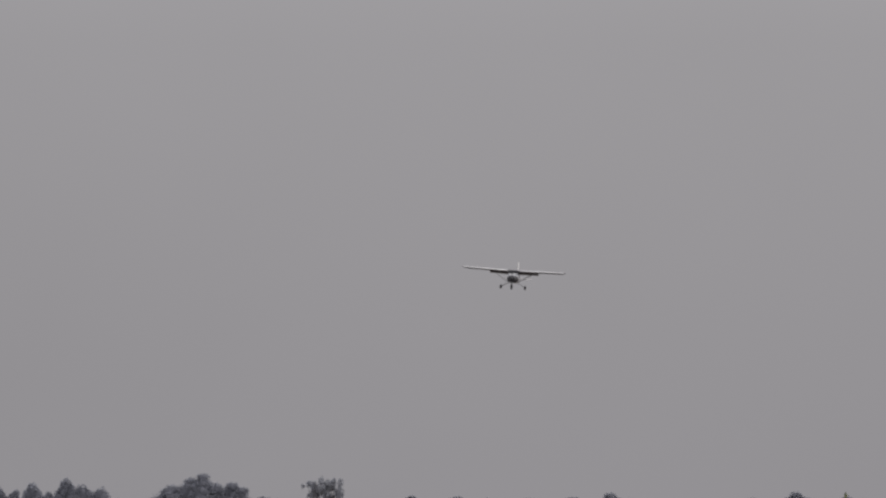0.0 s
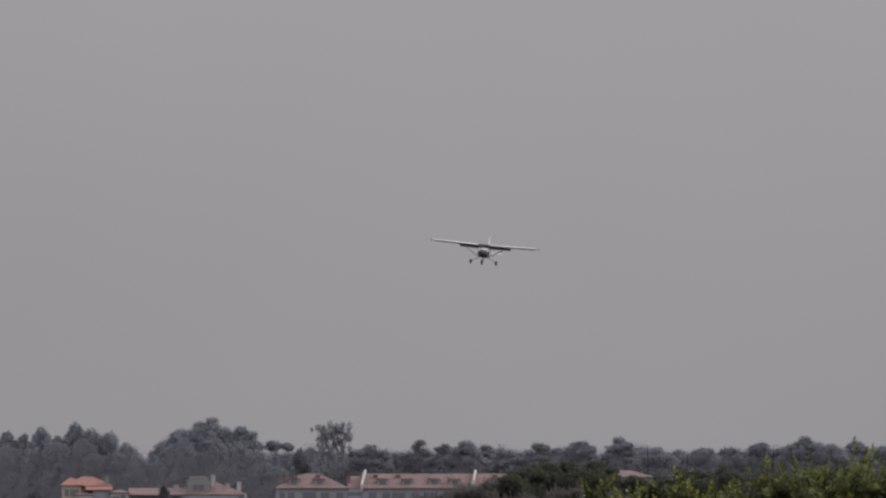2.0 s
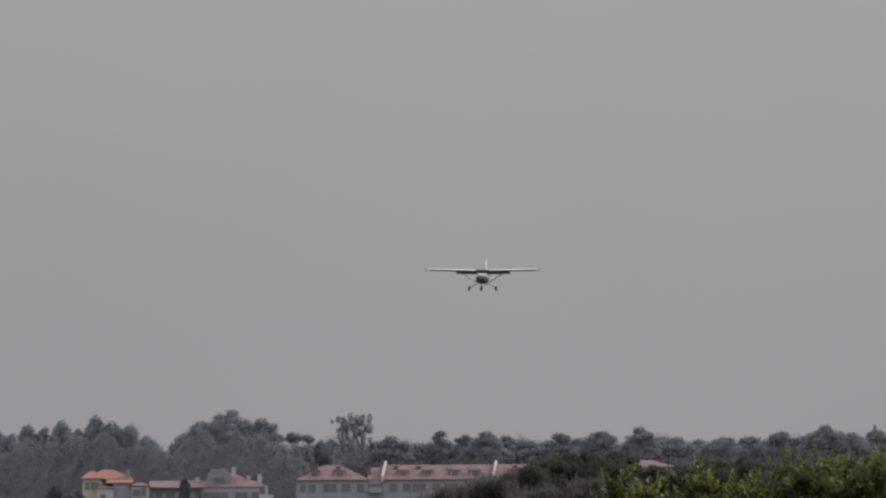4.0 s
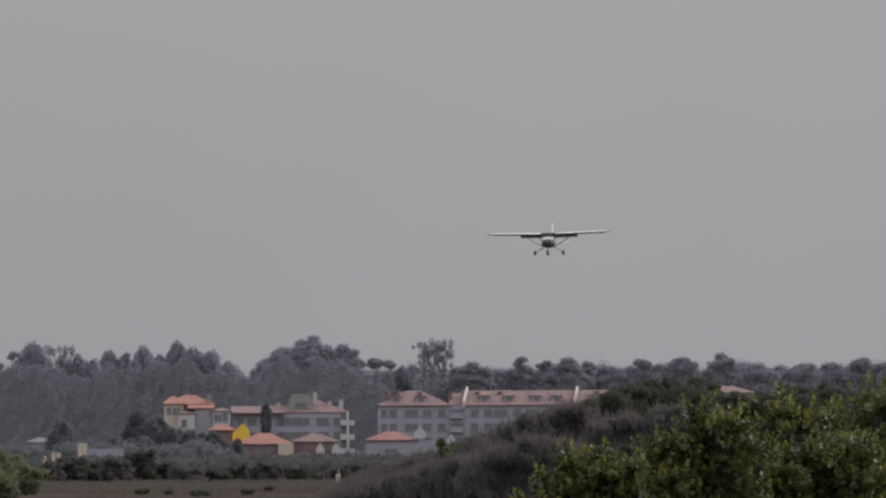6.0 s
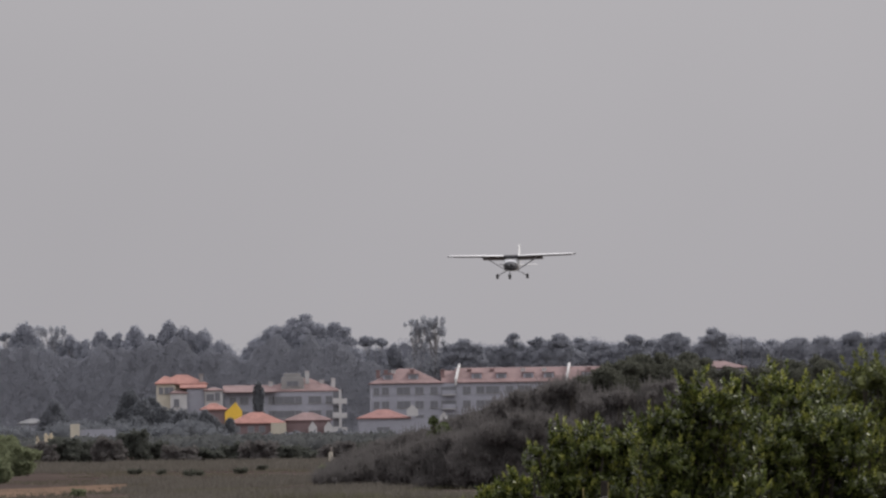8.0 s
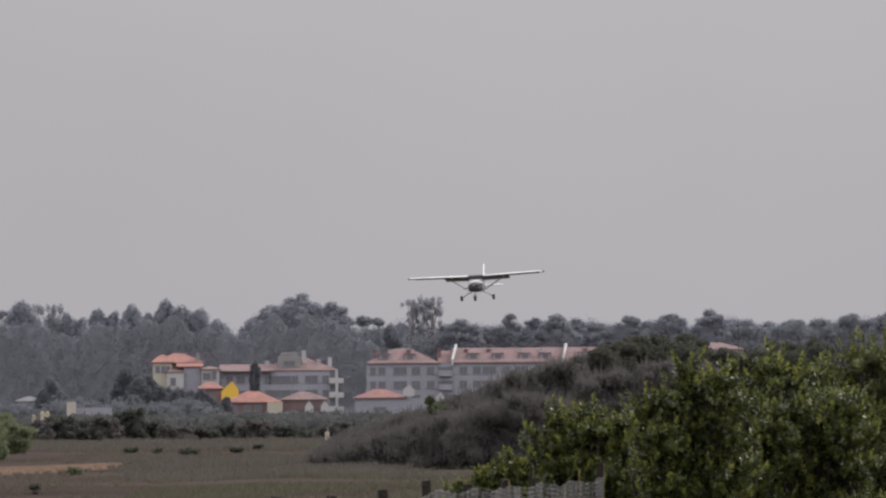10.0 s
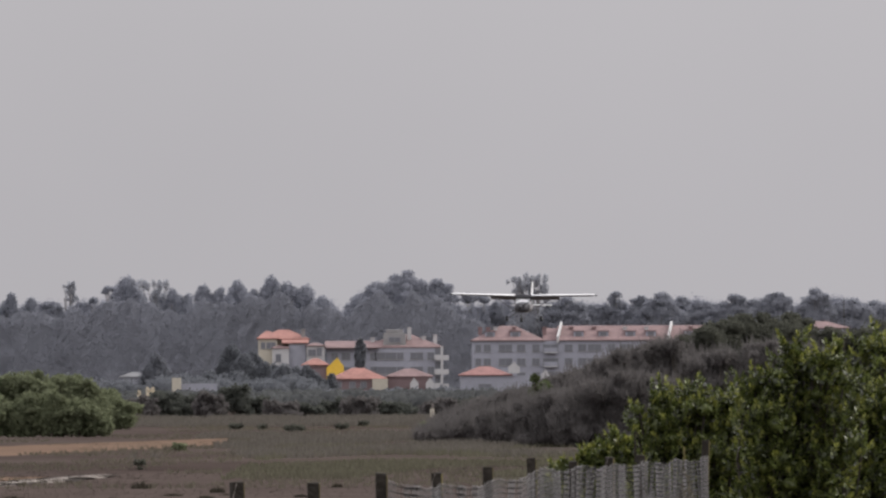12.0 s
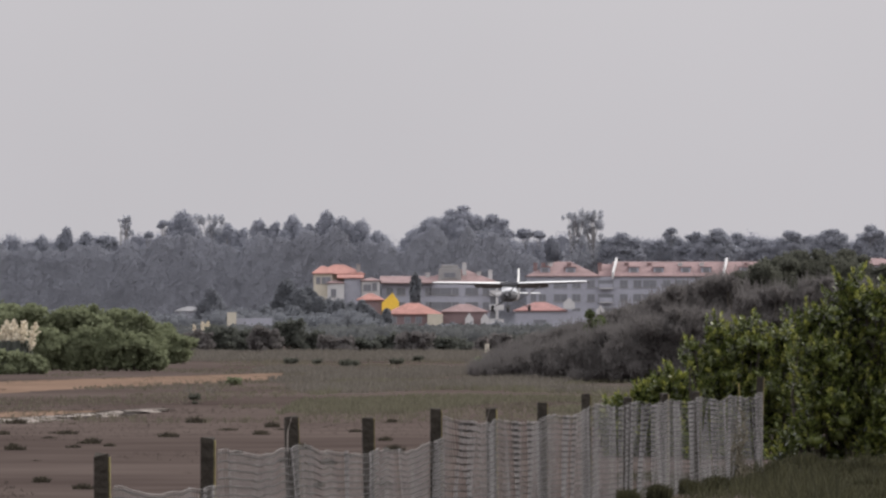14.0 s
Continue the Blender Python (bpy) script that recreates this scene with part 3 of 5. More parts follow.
    o, w, h = building("row_house", 782, 862, 553, D - 55, 7, STUCCO_PINK, "low terraced house with haze-greyed tiles and white gables")
    part("roof", hip_roof(0, w, 0, 7, h, 1.6, mat=TILE_PINK), o)
    for bb in (829, 856):
        x = (bb - 782) * s
        bm = bmesh.new()
        a = [bm.verts.new(p) for p in ((x - 0.8, -1.6, -0.3), (x + 0.8, -1.6, -0.3), (x + 0.8, -1.6, h - 1.2), (x, -1.6, h - 0.1), (x - 0.8, -1.6, h - 1.2))]
        b = [bm.verts.new((p.co.x, -0.02, p.co.z)) for p in a]
        bm.faces.new(a)
        bm.faces.new(b[::-1])
        for i in range(5):
            bm.faces.new((a[i], b[i], b[(i + 1) % 5], a[(i + 1) % 5]))
        part("gable", bm_mesh("gable", bm, STUCCO_WHITE), o, "white gabled porch")
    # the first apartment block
    a, w, h = building("apartment_block", 676, 880, 502, D, 14, STUCCO, "haze-greyed apartment block with pink tiled roof and stacked balconies")
    part("roof", hip_roof(0, (764 - 676) * s, -1, 12, h, 1.5, gable=True, mat=TILE_PINK), a)
    part("roof", hip_roof((742 - 676) * s, w, 0.3, 14, h + 0.05, 2.7, mat=TILE_PINK), a)
    bm = bmesh.new()
    x0, x1 = (776 - 676) * s, (816 - 676) * s
    box(bm, x0, x1, 1.0, 7, h + 0.3, h + 3.0)
    box(bm, x0 + 0.5, x1 - 0.6, 1.2, 6.5, h + 3.0, h + 3.7)
    part("lift_house", bm_mesh("lift_house", bm, CONCRETE, 0.15), a, "grey plastered roof box")
    window(a, (x0 + x1) / 2, h + 1.2, 2.2, 0.9, 1.0)
    for bb, t in ((822, 466), (757, 484), (848, 482), (868, 479), (700, 494), (735, 486)):
        chimney(a, (bb - 676) * s, 4, h + 0.6, 0.8, height(t, D) - h - 0.6)
    for k in range(3):
        z = h - 2.2 - 2.8 * k
        if z < 0.3:
            break
        for bb, ww in ((690, 1.2), (710, 1.6), (758, 1.1), (780, 4.2), (806, 1.2), (835, 2.4), (860, 1.2)):
            window(a, (bb - 676) * s, z, ww, 1.3)
    for k in range(4):
        z = h - 1.3 - 2.8 * k
        if z < 0.2:
            break
        bal = new("balcony")
        bal.parent = a
        part("slab", boxed("slab", w - 1.5, w + 1.3, -1.2, 1.0, z - 1.1, z - 0.95, STUCCO_WHITE), bal)
        part("parapet", boxed("parapet", w - 1.5, w - 0.3, -1.2, -1.08, z - 0.95, z, STUCCO_WHITE), bal)
        part("parapet", boxed("parapet", w + 0.2, w + 1.3, -1.2, -1.08, z - 0.95, z - 0.1, STUCCO_WHITE), bal)
        part("parapet", boxed("parapet", w + 1.18, w + 1.3, -1.08, 1.0, z - 0.95, z, STUCCO_WHITE), bal)
        part("pillar", boxed("pillar", w - 0.3, w + 0.2, -1.22, -0.9, z - 0.95, z + 1.7, STUCCO_WHITE), bal)
        part("recess", boxed("recess", w - 1.4, w - 0.02, -0.05, -0.01, z - 0.95, z + 1.3, PANE), bal, "dark glazed balcony door")
    # the long second block, stepping away to the right
    D2 = 1820
    s2 = D2 / F
    b, w, h = building("apartment_block", 934, 1362, 490, D2, 15, STUCCO, "long apartment block, its walls and tile roof greyed for haze")
    cuts = ((934, 1060), (1088, 1278), (1284, 1362))
    for i, (q0, q1) in enumerate(cuts):
        part("roof", hip_roof((q0 - 934) * s2, (q1 - 934) * s2, 0, 15, h, 3.1, 0.35, i > 0, TILE_PINK), b)
    part("roof", hip_roof((1060 - 934) * s2, (1086 - 934) * s2, 2.5, 15, h, 2.6, 0.0, True, TILE_PINK), b)
    for bb in (1085, 1281):
        bm = bmesh.new()
        x = (bb - 934) * s2
        vs = [bm.verts.new((x + off + 0.11 * yy, yy, zz)) for off in (-0.2, 0.2) for yy, zz in ((-0.6, h - 0.4), (15.4, h - 0.4), (7.5, h + 3.9), (-0.6, h + 0.9))]
        bm.faces.new(vs[:4])
        bm.faces.new(vs[4:][::-1])
        for i in range(4):
            bm.faces.new((vs[i], vs[4 + i], vs[4 + (i + 1) % 4], vs[(i + 1) % 4]))
        part("firewall", bm_mesh("firewall", bm, STUCCO_WHITE), b, "white parapet wall between roofs")
    for bb in (948, 962, 975, 1008, 1062, 1110, 1150, 1205, 1243, 1322, 1344):
        chimney(b, (bb - 934) * s2, 5, h + 1.2, 0.8, 1.5, STUCCO_WHITE if bb % 2 else TILE_PINK)
    for bb in (965, 1010, 1122, 1166, 1214, 1250, 1318):
        x = (bb - 934) * s2
        dorm = new("dormer")
        dorm.parent = b
        part("cheek", boxed("cheek", x - 1.0, x + 1.0, 1.6, 5.0, h + 0.3, h + 1.9, STUCCO), dorm)
        part("pane", boxed("pane", x - 0.6, x + 0.6, 1.56, 1.6, h + 0.8, h + 1.7, PANE), dorm)
        part("lid", boxed("lid", x - 1.2, x + 1.2, 1.4, 5.4, h + 1.9, h + 2.05, TILE_PINK), dorm)
    for k in range(3):
        z = h - 2.1 - 2.8 * k
        if z < 0.3:
            break
        for bb, ww in ((944, 1.0), (960, 1.3), (992, 2.6), (1020, 1.6), (1046, 1.4), (1072, 3.0), (1104, 1.5), (1128, 1.5), (1150, 2.6), (1180, 1.5), (1206, 2.6), (1236, 1.5), (1262, 1.5), (1300, 1.5), (1330, 2.2)):
            window(b, (bb - 934) * s2, z, ww, 1.35)
    for k in range(3):
        z = h - 2.3 - 2.8 * k
        bal = new("balcony")
        bal.parent = b
        x0, x1 = (1060 - 934) * s2, (1084 - 934) * s2
        part("slab", boxed("slab", x0, x1, -1.1, -0.17, z - 0.15, z, STUCCO_WHITE), bal)
        part("parapet", boxed("parapet", x0, x1, -1.1, -1.0, z, z + 0.9, STUCCO), bal)
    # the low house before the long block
    c, w, h = building("low_house", 912, 1064, 551, D - 20, 8, STUCCO, "low haze-greyed house with a pink roof and white gable")
    part("roof", hip_roof(0, (1000 - 912) * s, 0, 8, h, 1.8, mat=TILE_RED), c)
    for bb, top, wide in ((1006, 527, 1.1), (1061, 540, 0.8)):
        x = (bb - 912) * s
        t = height(top, D - 20)
        bm = bmesh.new()
        a = [bm.verts.new(p) for p in ((x - wide, -0.5, t - 2.2), (x + wide, -0.5, t - 2.2), (x + wide, -0.5, t - 1.0), (x, -0.5, t), (x - wide, -0.5, t - 1.0))]
        q = [bm.verts.new((p.co.x, -0.02, p.co.z)) for p in a]
        bm.faces.new(a)
        bm.faces.new(q[::-1])
        for i in range(5):
            bm.faces.new((a[i], q[i], q[(i + 1) % 5], a[(i + 1) % 5]))
        part("gable", bm_mesh("gable", bm, STUCCO_WHITE), c, "small white gabled porch")
    window(c, (955 - 912) * s, 0.6, 2.4, 0.9)
    # the white-walled yard and the hazy roofs at the wood's foot
    e, w, h = building("garden_wall", 402, 482, 563, 1300, 0.4, STUCCO, "low white garden wall with a gate pier")
    part("pier", boxed("pier", 0, 1.3, -0.5, 0.6, -0.3, height(553, 1300), STUCCO_CREAM), e)
    e["category"] = "wall"
    e, w, h = building("barn", 312, 358, 552, 1700, 7, STUCCO, "barn at the wood's foot, greyed for haze")
    part("roof", hip_roof(0, w, 0, 7, h, 1.0, mat=SHEET_ROOF), e)
    e, w, h = building("cottage", 1505, 1600, 470, 1950, 9, STUCCO, "white cottage with a haze-greyed tile roof before the wood")
    part("roof", hip_roof(0, w, 0, 9, h, 1.6, mat=TILE_PINK), e)
    window(e, w * 0.3, h - 2.0, 1.2, 1.2)
    window(e, w * 0.6, h - 2.0, 1.2, 1.2)


def village_trees():
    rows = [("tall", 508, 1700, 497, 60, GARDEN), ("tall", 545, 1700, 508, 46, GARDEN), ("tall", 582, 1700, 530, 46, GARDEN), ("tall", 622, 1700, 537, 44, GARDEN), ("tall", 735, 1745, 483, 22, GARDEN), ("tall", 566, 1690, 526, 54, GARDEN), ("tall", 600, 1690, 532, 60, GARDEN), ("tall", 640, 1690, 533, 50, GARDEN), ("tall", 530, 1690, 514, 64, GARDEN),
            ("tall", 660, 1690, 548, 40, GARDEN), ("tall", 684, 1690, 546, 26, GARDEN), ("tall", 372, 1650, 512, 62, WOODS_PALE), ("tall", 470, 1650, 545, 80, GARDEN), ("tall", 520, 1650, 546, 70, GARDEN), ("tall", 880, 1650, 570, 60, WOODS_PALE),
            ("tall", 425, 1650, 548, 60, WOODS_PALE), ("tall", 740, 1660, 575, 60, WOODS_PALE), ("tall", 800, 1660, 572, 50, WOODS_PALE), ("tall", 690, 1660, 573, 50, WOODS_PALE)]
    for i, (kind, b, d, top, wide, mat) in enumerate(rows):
        tree(kind, b, d, top, wide, 300 + i, mat=mat, label="rounded garden tree among the houses, greyed for haze", leaf=0.4)
    rng = np.random.default_rng(77)
    lobes = []
    d = 1560
    for i in range(150):
        b = -150 + 1350 * (i + rng.uniform(0, 1)) / 150
        t = height(rng.uniform(572, 584) if 660 < b < 1080 else rng.uniform(548, 572), d)
        r = rng.uniform(1.6, 2.8)
        lobes.append((across(b, d), d + rng.uniform(-3, 3), t - r, r * 1.2, r, r))
    p, nr = cloud_of(lobes, 34000, rng, 0.78, 1.16)
    heath = []
    for i in range(1000):
        hd = rng.uniform(560, 1150)
        hb = rng.uniform(-150, 1250)
        r = rng.uniform(0.3, 0.8)
        heath.append((across(hb, hd), hd, r * 0.5, r * 1.1, r, r))
    hp, hn = cloud_of(heath, 24000, rng, 0.92, 1.15)
    tagged(new("heath_scrub", crown("heath_scrub", leaves(hp, hn, 0.3, rng, 0.7, 1.1), heath, HEATH, 0.92)), "low grey-green heath between hedge and houses", "shrubs", kind="stuff")
    tagged(new("garden_shrubbery", crown("garden_shrubbery", leaves(p, nr, 0.5, rng, 0.7, 2.0), lobes, GARDEN, 0.82)), "grey-green shrubbery before the houses with haze in its colour", "shrubs", kind="stuff")


# ---- thickets between the field and the houses ----
def bush(name, rows, d, leaf, mat, label, seed, deep=0.5, loose=1.1, slim=0.6, twigs=14, wispy=0.0):
    """A shrub of many leaf clumps on a fan of stems. rows: bearing, elevation of the top, half width."""
    rng = np.random.default_rng(seed)
    lobes = []
    x_mid = across(sum(r[0] for r in rows) / len(rows), d)
    for b, top, half in rows:
        x, t, r = across(b, d) - x_mid, height(top, d), half * d / F
        for k in range(11):
            rr = r * rng.uniform(0.18, 0.45)
            q = rng.uniform(-0.95, 0.95)
            z = t * (1 - 0.16 * q * q) - rr - (0 if k < 3 else rng.uniform(0, 0.75) * t)
            lobes.append((x + q * r, rng.uniform(-1, 1) * deep * r * 2, max(z, 0.15), rr * 1.2, rr, rr * rng.uniform(0.7, 1.1)))
        lobes.append((x, 0, t * 0.42, r * 0.95, r * deep * 1.4, t * 0.46))
    thing = new(name)
    thing.location = (x_mid, d, 0)
    bm = bmesh.new()
    for i in range(twigs):
        x, y, z, rx, ry, rz = lobes[int(rng.integers(len(lobes)))]
        foot = (x * 0.7 + rng.normal() * 0.2, y * 0.4, -0.1)
        tube(bm, [foot, ((foot[0] + x) / 2, (foot[1] + y) / 2, z * 0.6), (x, y, z), (x + rng.normal() * rx * 0.7, y, z + rz * 1.08)], [0.035 * (z + 0.5) * 0.6, 0.02 * (z + 0.5) * 0.6, 0.01, 0.004], 5)
    part("stems", bm_mesh("stems", bm, TWIG), thing)
    skin = sum(q[3] * q[5] for q in lobes) * 12.0
    n = min(26000, int(1.3 * skin / (0.5 * slim * leaf * leaf)))
    p, nr = cloud_of(lobes, n, rng, 0.74, 1.14)
    part("foliage", crown("foliage", leaves(p, nr, leaf, rng, slim, loose * 2.0, wispy), lobes, mat, 0.78), thing)
    if wispy:
        # bare upright twigs that fray the outline
        q, nr = cloud_of(lobes, 700 * len(rows), rng, 0.9, 1.15)
        long = wispy * rng.uniform(0.12, 0.34, len(q))[:, None]
        up = unit(np.array([0.0, 0.0, 1.0]) + nr * 0.35 + 0.28 * rng.normal(size=q.shape))
        side = unit(np.cross(up, np.array([0.1, 1.0, 0.1]))) * 0.009
        part("twig_growth", quads("twig_growth", np.stack([q - side, q + side, q + up * long + side * 0.3, q + up * long - side * 0.3], axis=1), mat), thing, "fine bare upright twigs")
    return tagged(thing, label, "bush")


def thickets():
    # the green thicket beyond the track
    text = "dense green thicket at the field's edge"
    bush("thicket", [(-150, 545, 60), (-80, 535, 60), (-10, 530, 50)], 345, 0.17, LEFT_BUSH, text, 1)
    bush("thicket", [(40, 533, 45), (90, 540, 45), (130, 541, 40)], 335, 0.17, LEFT_BUSH, text, 2)
    bush("thicket", [(170, 537, 40), (215, 543, 40), (250, 553, 40)], 335, 0.17, LEFT_BUSH, text, 3)
    bush("thicket", [(285, 570, 38), (312, 590, 30)], 350, 0.18, LEFT_BUSH, "sloping end of the dark green thicket", 4)
    bush("thicket", [(-20, 612, 26), (30, 622, 24), (66, 628, 18)], 281, 0.16, LEFT_BUSH, "low green growth round the pampas grass", 5)
    bush("thicket", [(78, 578, 36), (128, 588, 30), (175, 572, 36), (225, 584, 34), (270, 604, 26)], 300, 0.15, LEFT_BUSH, "low green growth at the foot of the thicket", 6)
    # the low dark hedge
    text = "low dark scrubby hedge across the far field"
    for i, (b, top) in enumerate(((345, 592), (385, 578), (428, 582), (470, 578), (510, 572), (552, 588), (595, 594), (640, 597), (690, 596), (735, 588), (780, 596), (825, 600), (872, 598), (920, 594), (300, 596), (965, 590))):
        bush("hedge", [(b - 14, top - 2, 18), (b + 12, top - 9 + 5 * (i % 4), 18)], 470 + (i % 3) * 8, 0.25, HEDGE if i % 3 else SCRUB, text, 20 + i, 0.5, twigs=6)
    # the rising bank of brown scrub with green crests
    text = "brown twiggy scrub on the bank"
    rows = [(905, 612, 34, 330, SCRUB), (955, 596, 40, 310, SCRUB), (1005, 572, 44, 300, SCRUB), (1065, 556, 50, 290, SCRUB), (1120, 537, 50, 285, SCRUB), (1175, 515, 54, 280, SCRUB),
            (1235, 492, 54, 275, SCRUB), (1290, 482, 50, 272, SCRUB), (1318, 470, 46, 282, SCRUB), (1345, 462, 50, 280, SCRUB_GREEN), (1372, 452, 48, 288, SCRUB_GREEN), (1398, 444, 50, 290, SCRUB_GREEN), (1424, 438, 50, 292, SCRUB_GREEN), (1450, 437, 52, 290, SCRUB_GREEN),
            (1478, 442, 52, 293, SCRUB_GREEN), (1505, 450, 54, 290, SCRUB_GREEN), (1262, 486, 50, 278, SCRUB),
            (1565, 462, 54, 290, SCRUB_GREEN), (1630, 455, 60, 290, SCRUB_GREEN), (1700, 450, 60, 290, SCRUB_GREEN)]
    rows += [(1335, 512, 44, 262, SCRUB), (1390, 500, 46, 262, SCRUB), (1450, 490, 48, 262, SCRUB), (1520, 492, 50, 262, SCRUB)]
    for i, (b, top, half, d, mat) in enumerate(rows):
        bush("scrub_bush", [(b - half * 0.4, top + 8, half * 0.8), (b + half * 0.3, top, half * 0.8)], d, 0.15, mat, text if mat is SCRUB else "dark olive shrub on the crest of the bank", (50 if i < 20 else 180) + i, 0.6, slim=0.35, wispy=1.2 if mat is SCRUB else 0.0)
    for i, (b, top, half, d) in enumerate(((880, 640, 34, 268), (945, 618, 44, 258), (1010, 597, 50, 250), (1075, 578, 52, 246), (1140, 560, 56, 244), (1215, 540, 60, 244))):
        bush("scrub_bush", [(b - half * 0.4, top + 6, half * 0.8), (b + half * 0.3, top, half * 0.8)], d, 0.13, SCRUB, text, 80 + i, 0.6, slim=0.3, wispy=1.2)
    bush("sapling", [(1046, 550, 17), (1060, 560, 18)], 262, 0.13, SAPLING, "small bright green sapling in the scrub", 95)
    # single green tufts on the open field
    for i, (b, e, half) in enumerate(((415, 683, 11), (618, 650, 14), (515, 645, 10), (702, 646, 10), (345, 716, 9), (560, 646, 8), (848, 642, 9), (740, 640, 8), (900, 668, 22))):
        d = EYE * F / (e - 564)
        bush("weed_tuft", [(b, e - half * 0.75, half)], d, 0.12, LEFT_BUSH if i in (0, 6) else SCRUB_GREEN, "small green tuft of weeds on bare soil", 120 + i, 0.6, twigs=4)


def pampas(b, e, top, wide, seed, n):
    """A clump of pampas grass: a mound of arching blades and upright cream plumes."""
    rng = np.random.default_rng(seed)
    d = EYE * F / (e - 564)
    h, w = height(top, d), wide * d / F / 2
    thing = new("pampas_grass")
    thing.location = (across(b, d), d, 0)
    count = 1500
    a = rng.uniform(0, math.tau, count)
    r = w * rng.uniform(0.3, 1.0, count)
    out = np.column_stack([np.cos(a), np.sin(a), np.zeros(count)])
    z = h * 0.55 * rng.uniform(0.3, 1.1, count)
    root = out * (r * rng.uniform(0.1, 0.9, count))[:, None]
    mid = out * (r * 0.6)[:, None] + np.column_stack([np.zeros((count, 2)), z])
    tip = out * r[:, None] + np.column_stack([np.zeros((count, 2)), z * 0.35])
    side = np.column_stack([-out[:, 1], out[:, 0], np.zeros(count)]) * 0.02
    v = np.concatenate([np.stack([root - side, root + side, mid + side, mid - side], axis=1), np.stack([mid - side, mid + side, tip + side * 0.2, tip - side * 0.2], axis=1)])
    part("blades", quads("blades", v, HEDGE), thing, "arching green blades")
    for i in range(n):
        x, y = rng.uniform(-0.8, 0.8) * w, rng.uniform(-0.4, 0.4) * w
        t = h * rng.uniform(0.72, 1.0) - abs(x) * 0.25
        lean = x * 0.25
        bm = bmesh.new()
        tube(bm, [(x * 0.3, y * 0.3, 0), (x, y, t * 0.6)], [0.012, 0.008], 4)
        part("stalk", bm_mesh("stalk", bm, STRAW), thing)
        k = rng.uniform(0, 1, 130)
        fat = 0.10 * np.sin(np.pi * (k * 0.9 + 0.08)) + 0.02
        q = np.column_stack([x + lean * k, np.full(130, y), t * (0.58 + 0.42 * k)]) + rng.normal(size=(130, 3)) * fat[:, None] * np.array([0.6, 0.6, 0.3])
        part("plume", quads("plume", leaves(q, rng.normal(size=(130, 3)), 0.14, rng, 0.45, 0.5, 1.0), PLUME), thing, "feathery cream plume")
    tagged(thing, "pampas grass clump with feathery cream plumes", "pampas grass")


def marker_post():
    """The pale marker on the far field."""
    e = 634
    d = EYE * F / (e - 564)
    thing = new("marker_post")
    thing.location = (across(862, d), d, 0)
    bm = bmesh.new()
    tube(bm, [(0, 0, -0.1), (0.02, 0, height(600, d))], [0.035, 0.03], 8)
    part("pole", bm_mesh("pole", bm, CHALK), thing)
    bm = bmesh.new()
    box(bm, -0.10, 0.10, -0.05, 0.05, 0.25, 0.62)
    part("plate", bm_mesh("plate", bm, STUCCO_CREAM, 0.01), thing, "pale rectangular plate")
    tagged(thing, "thin pale marker pole with a cream plate", "marker")


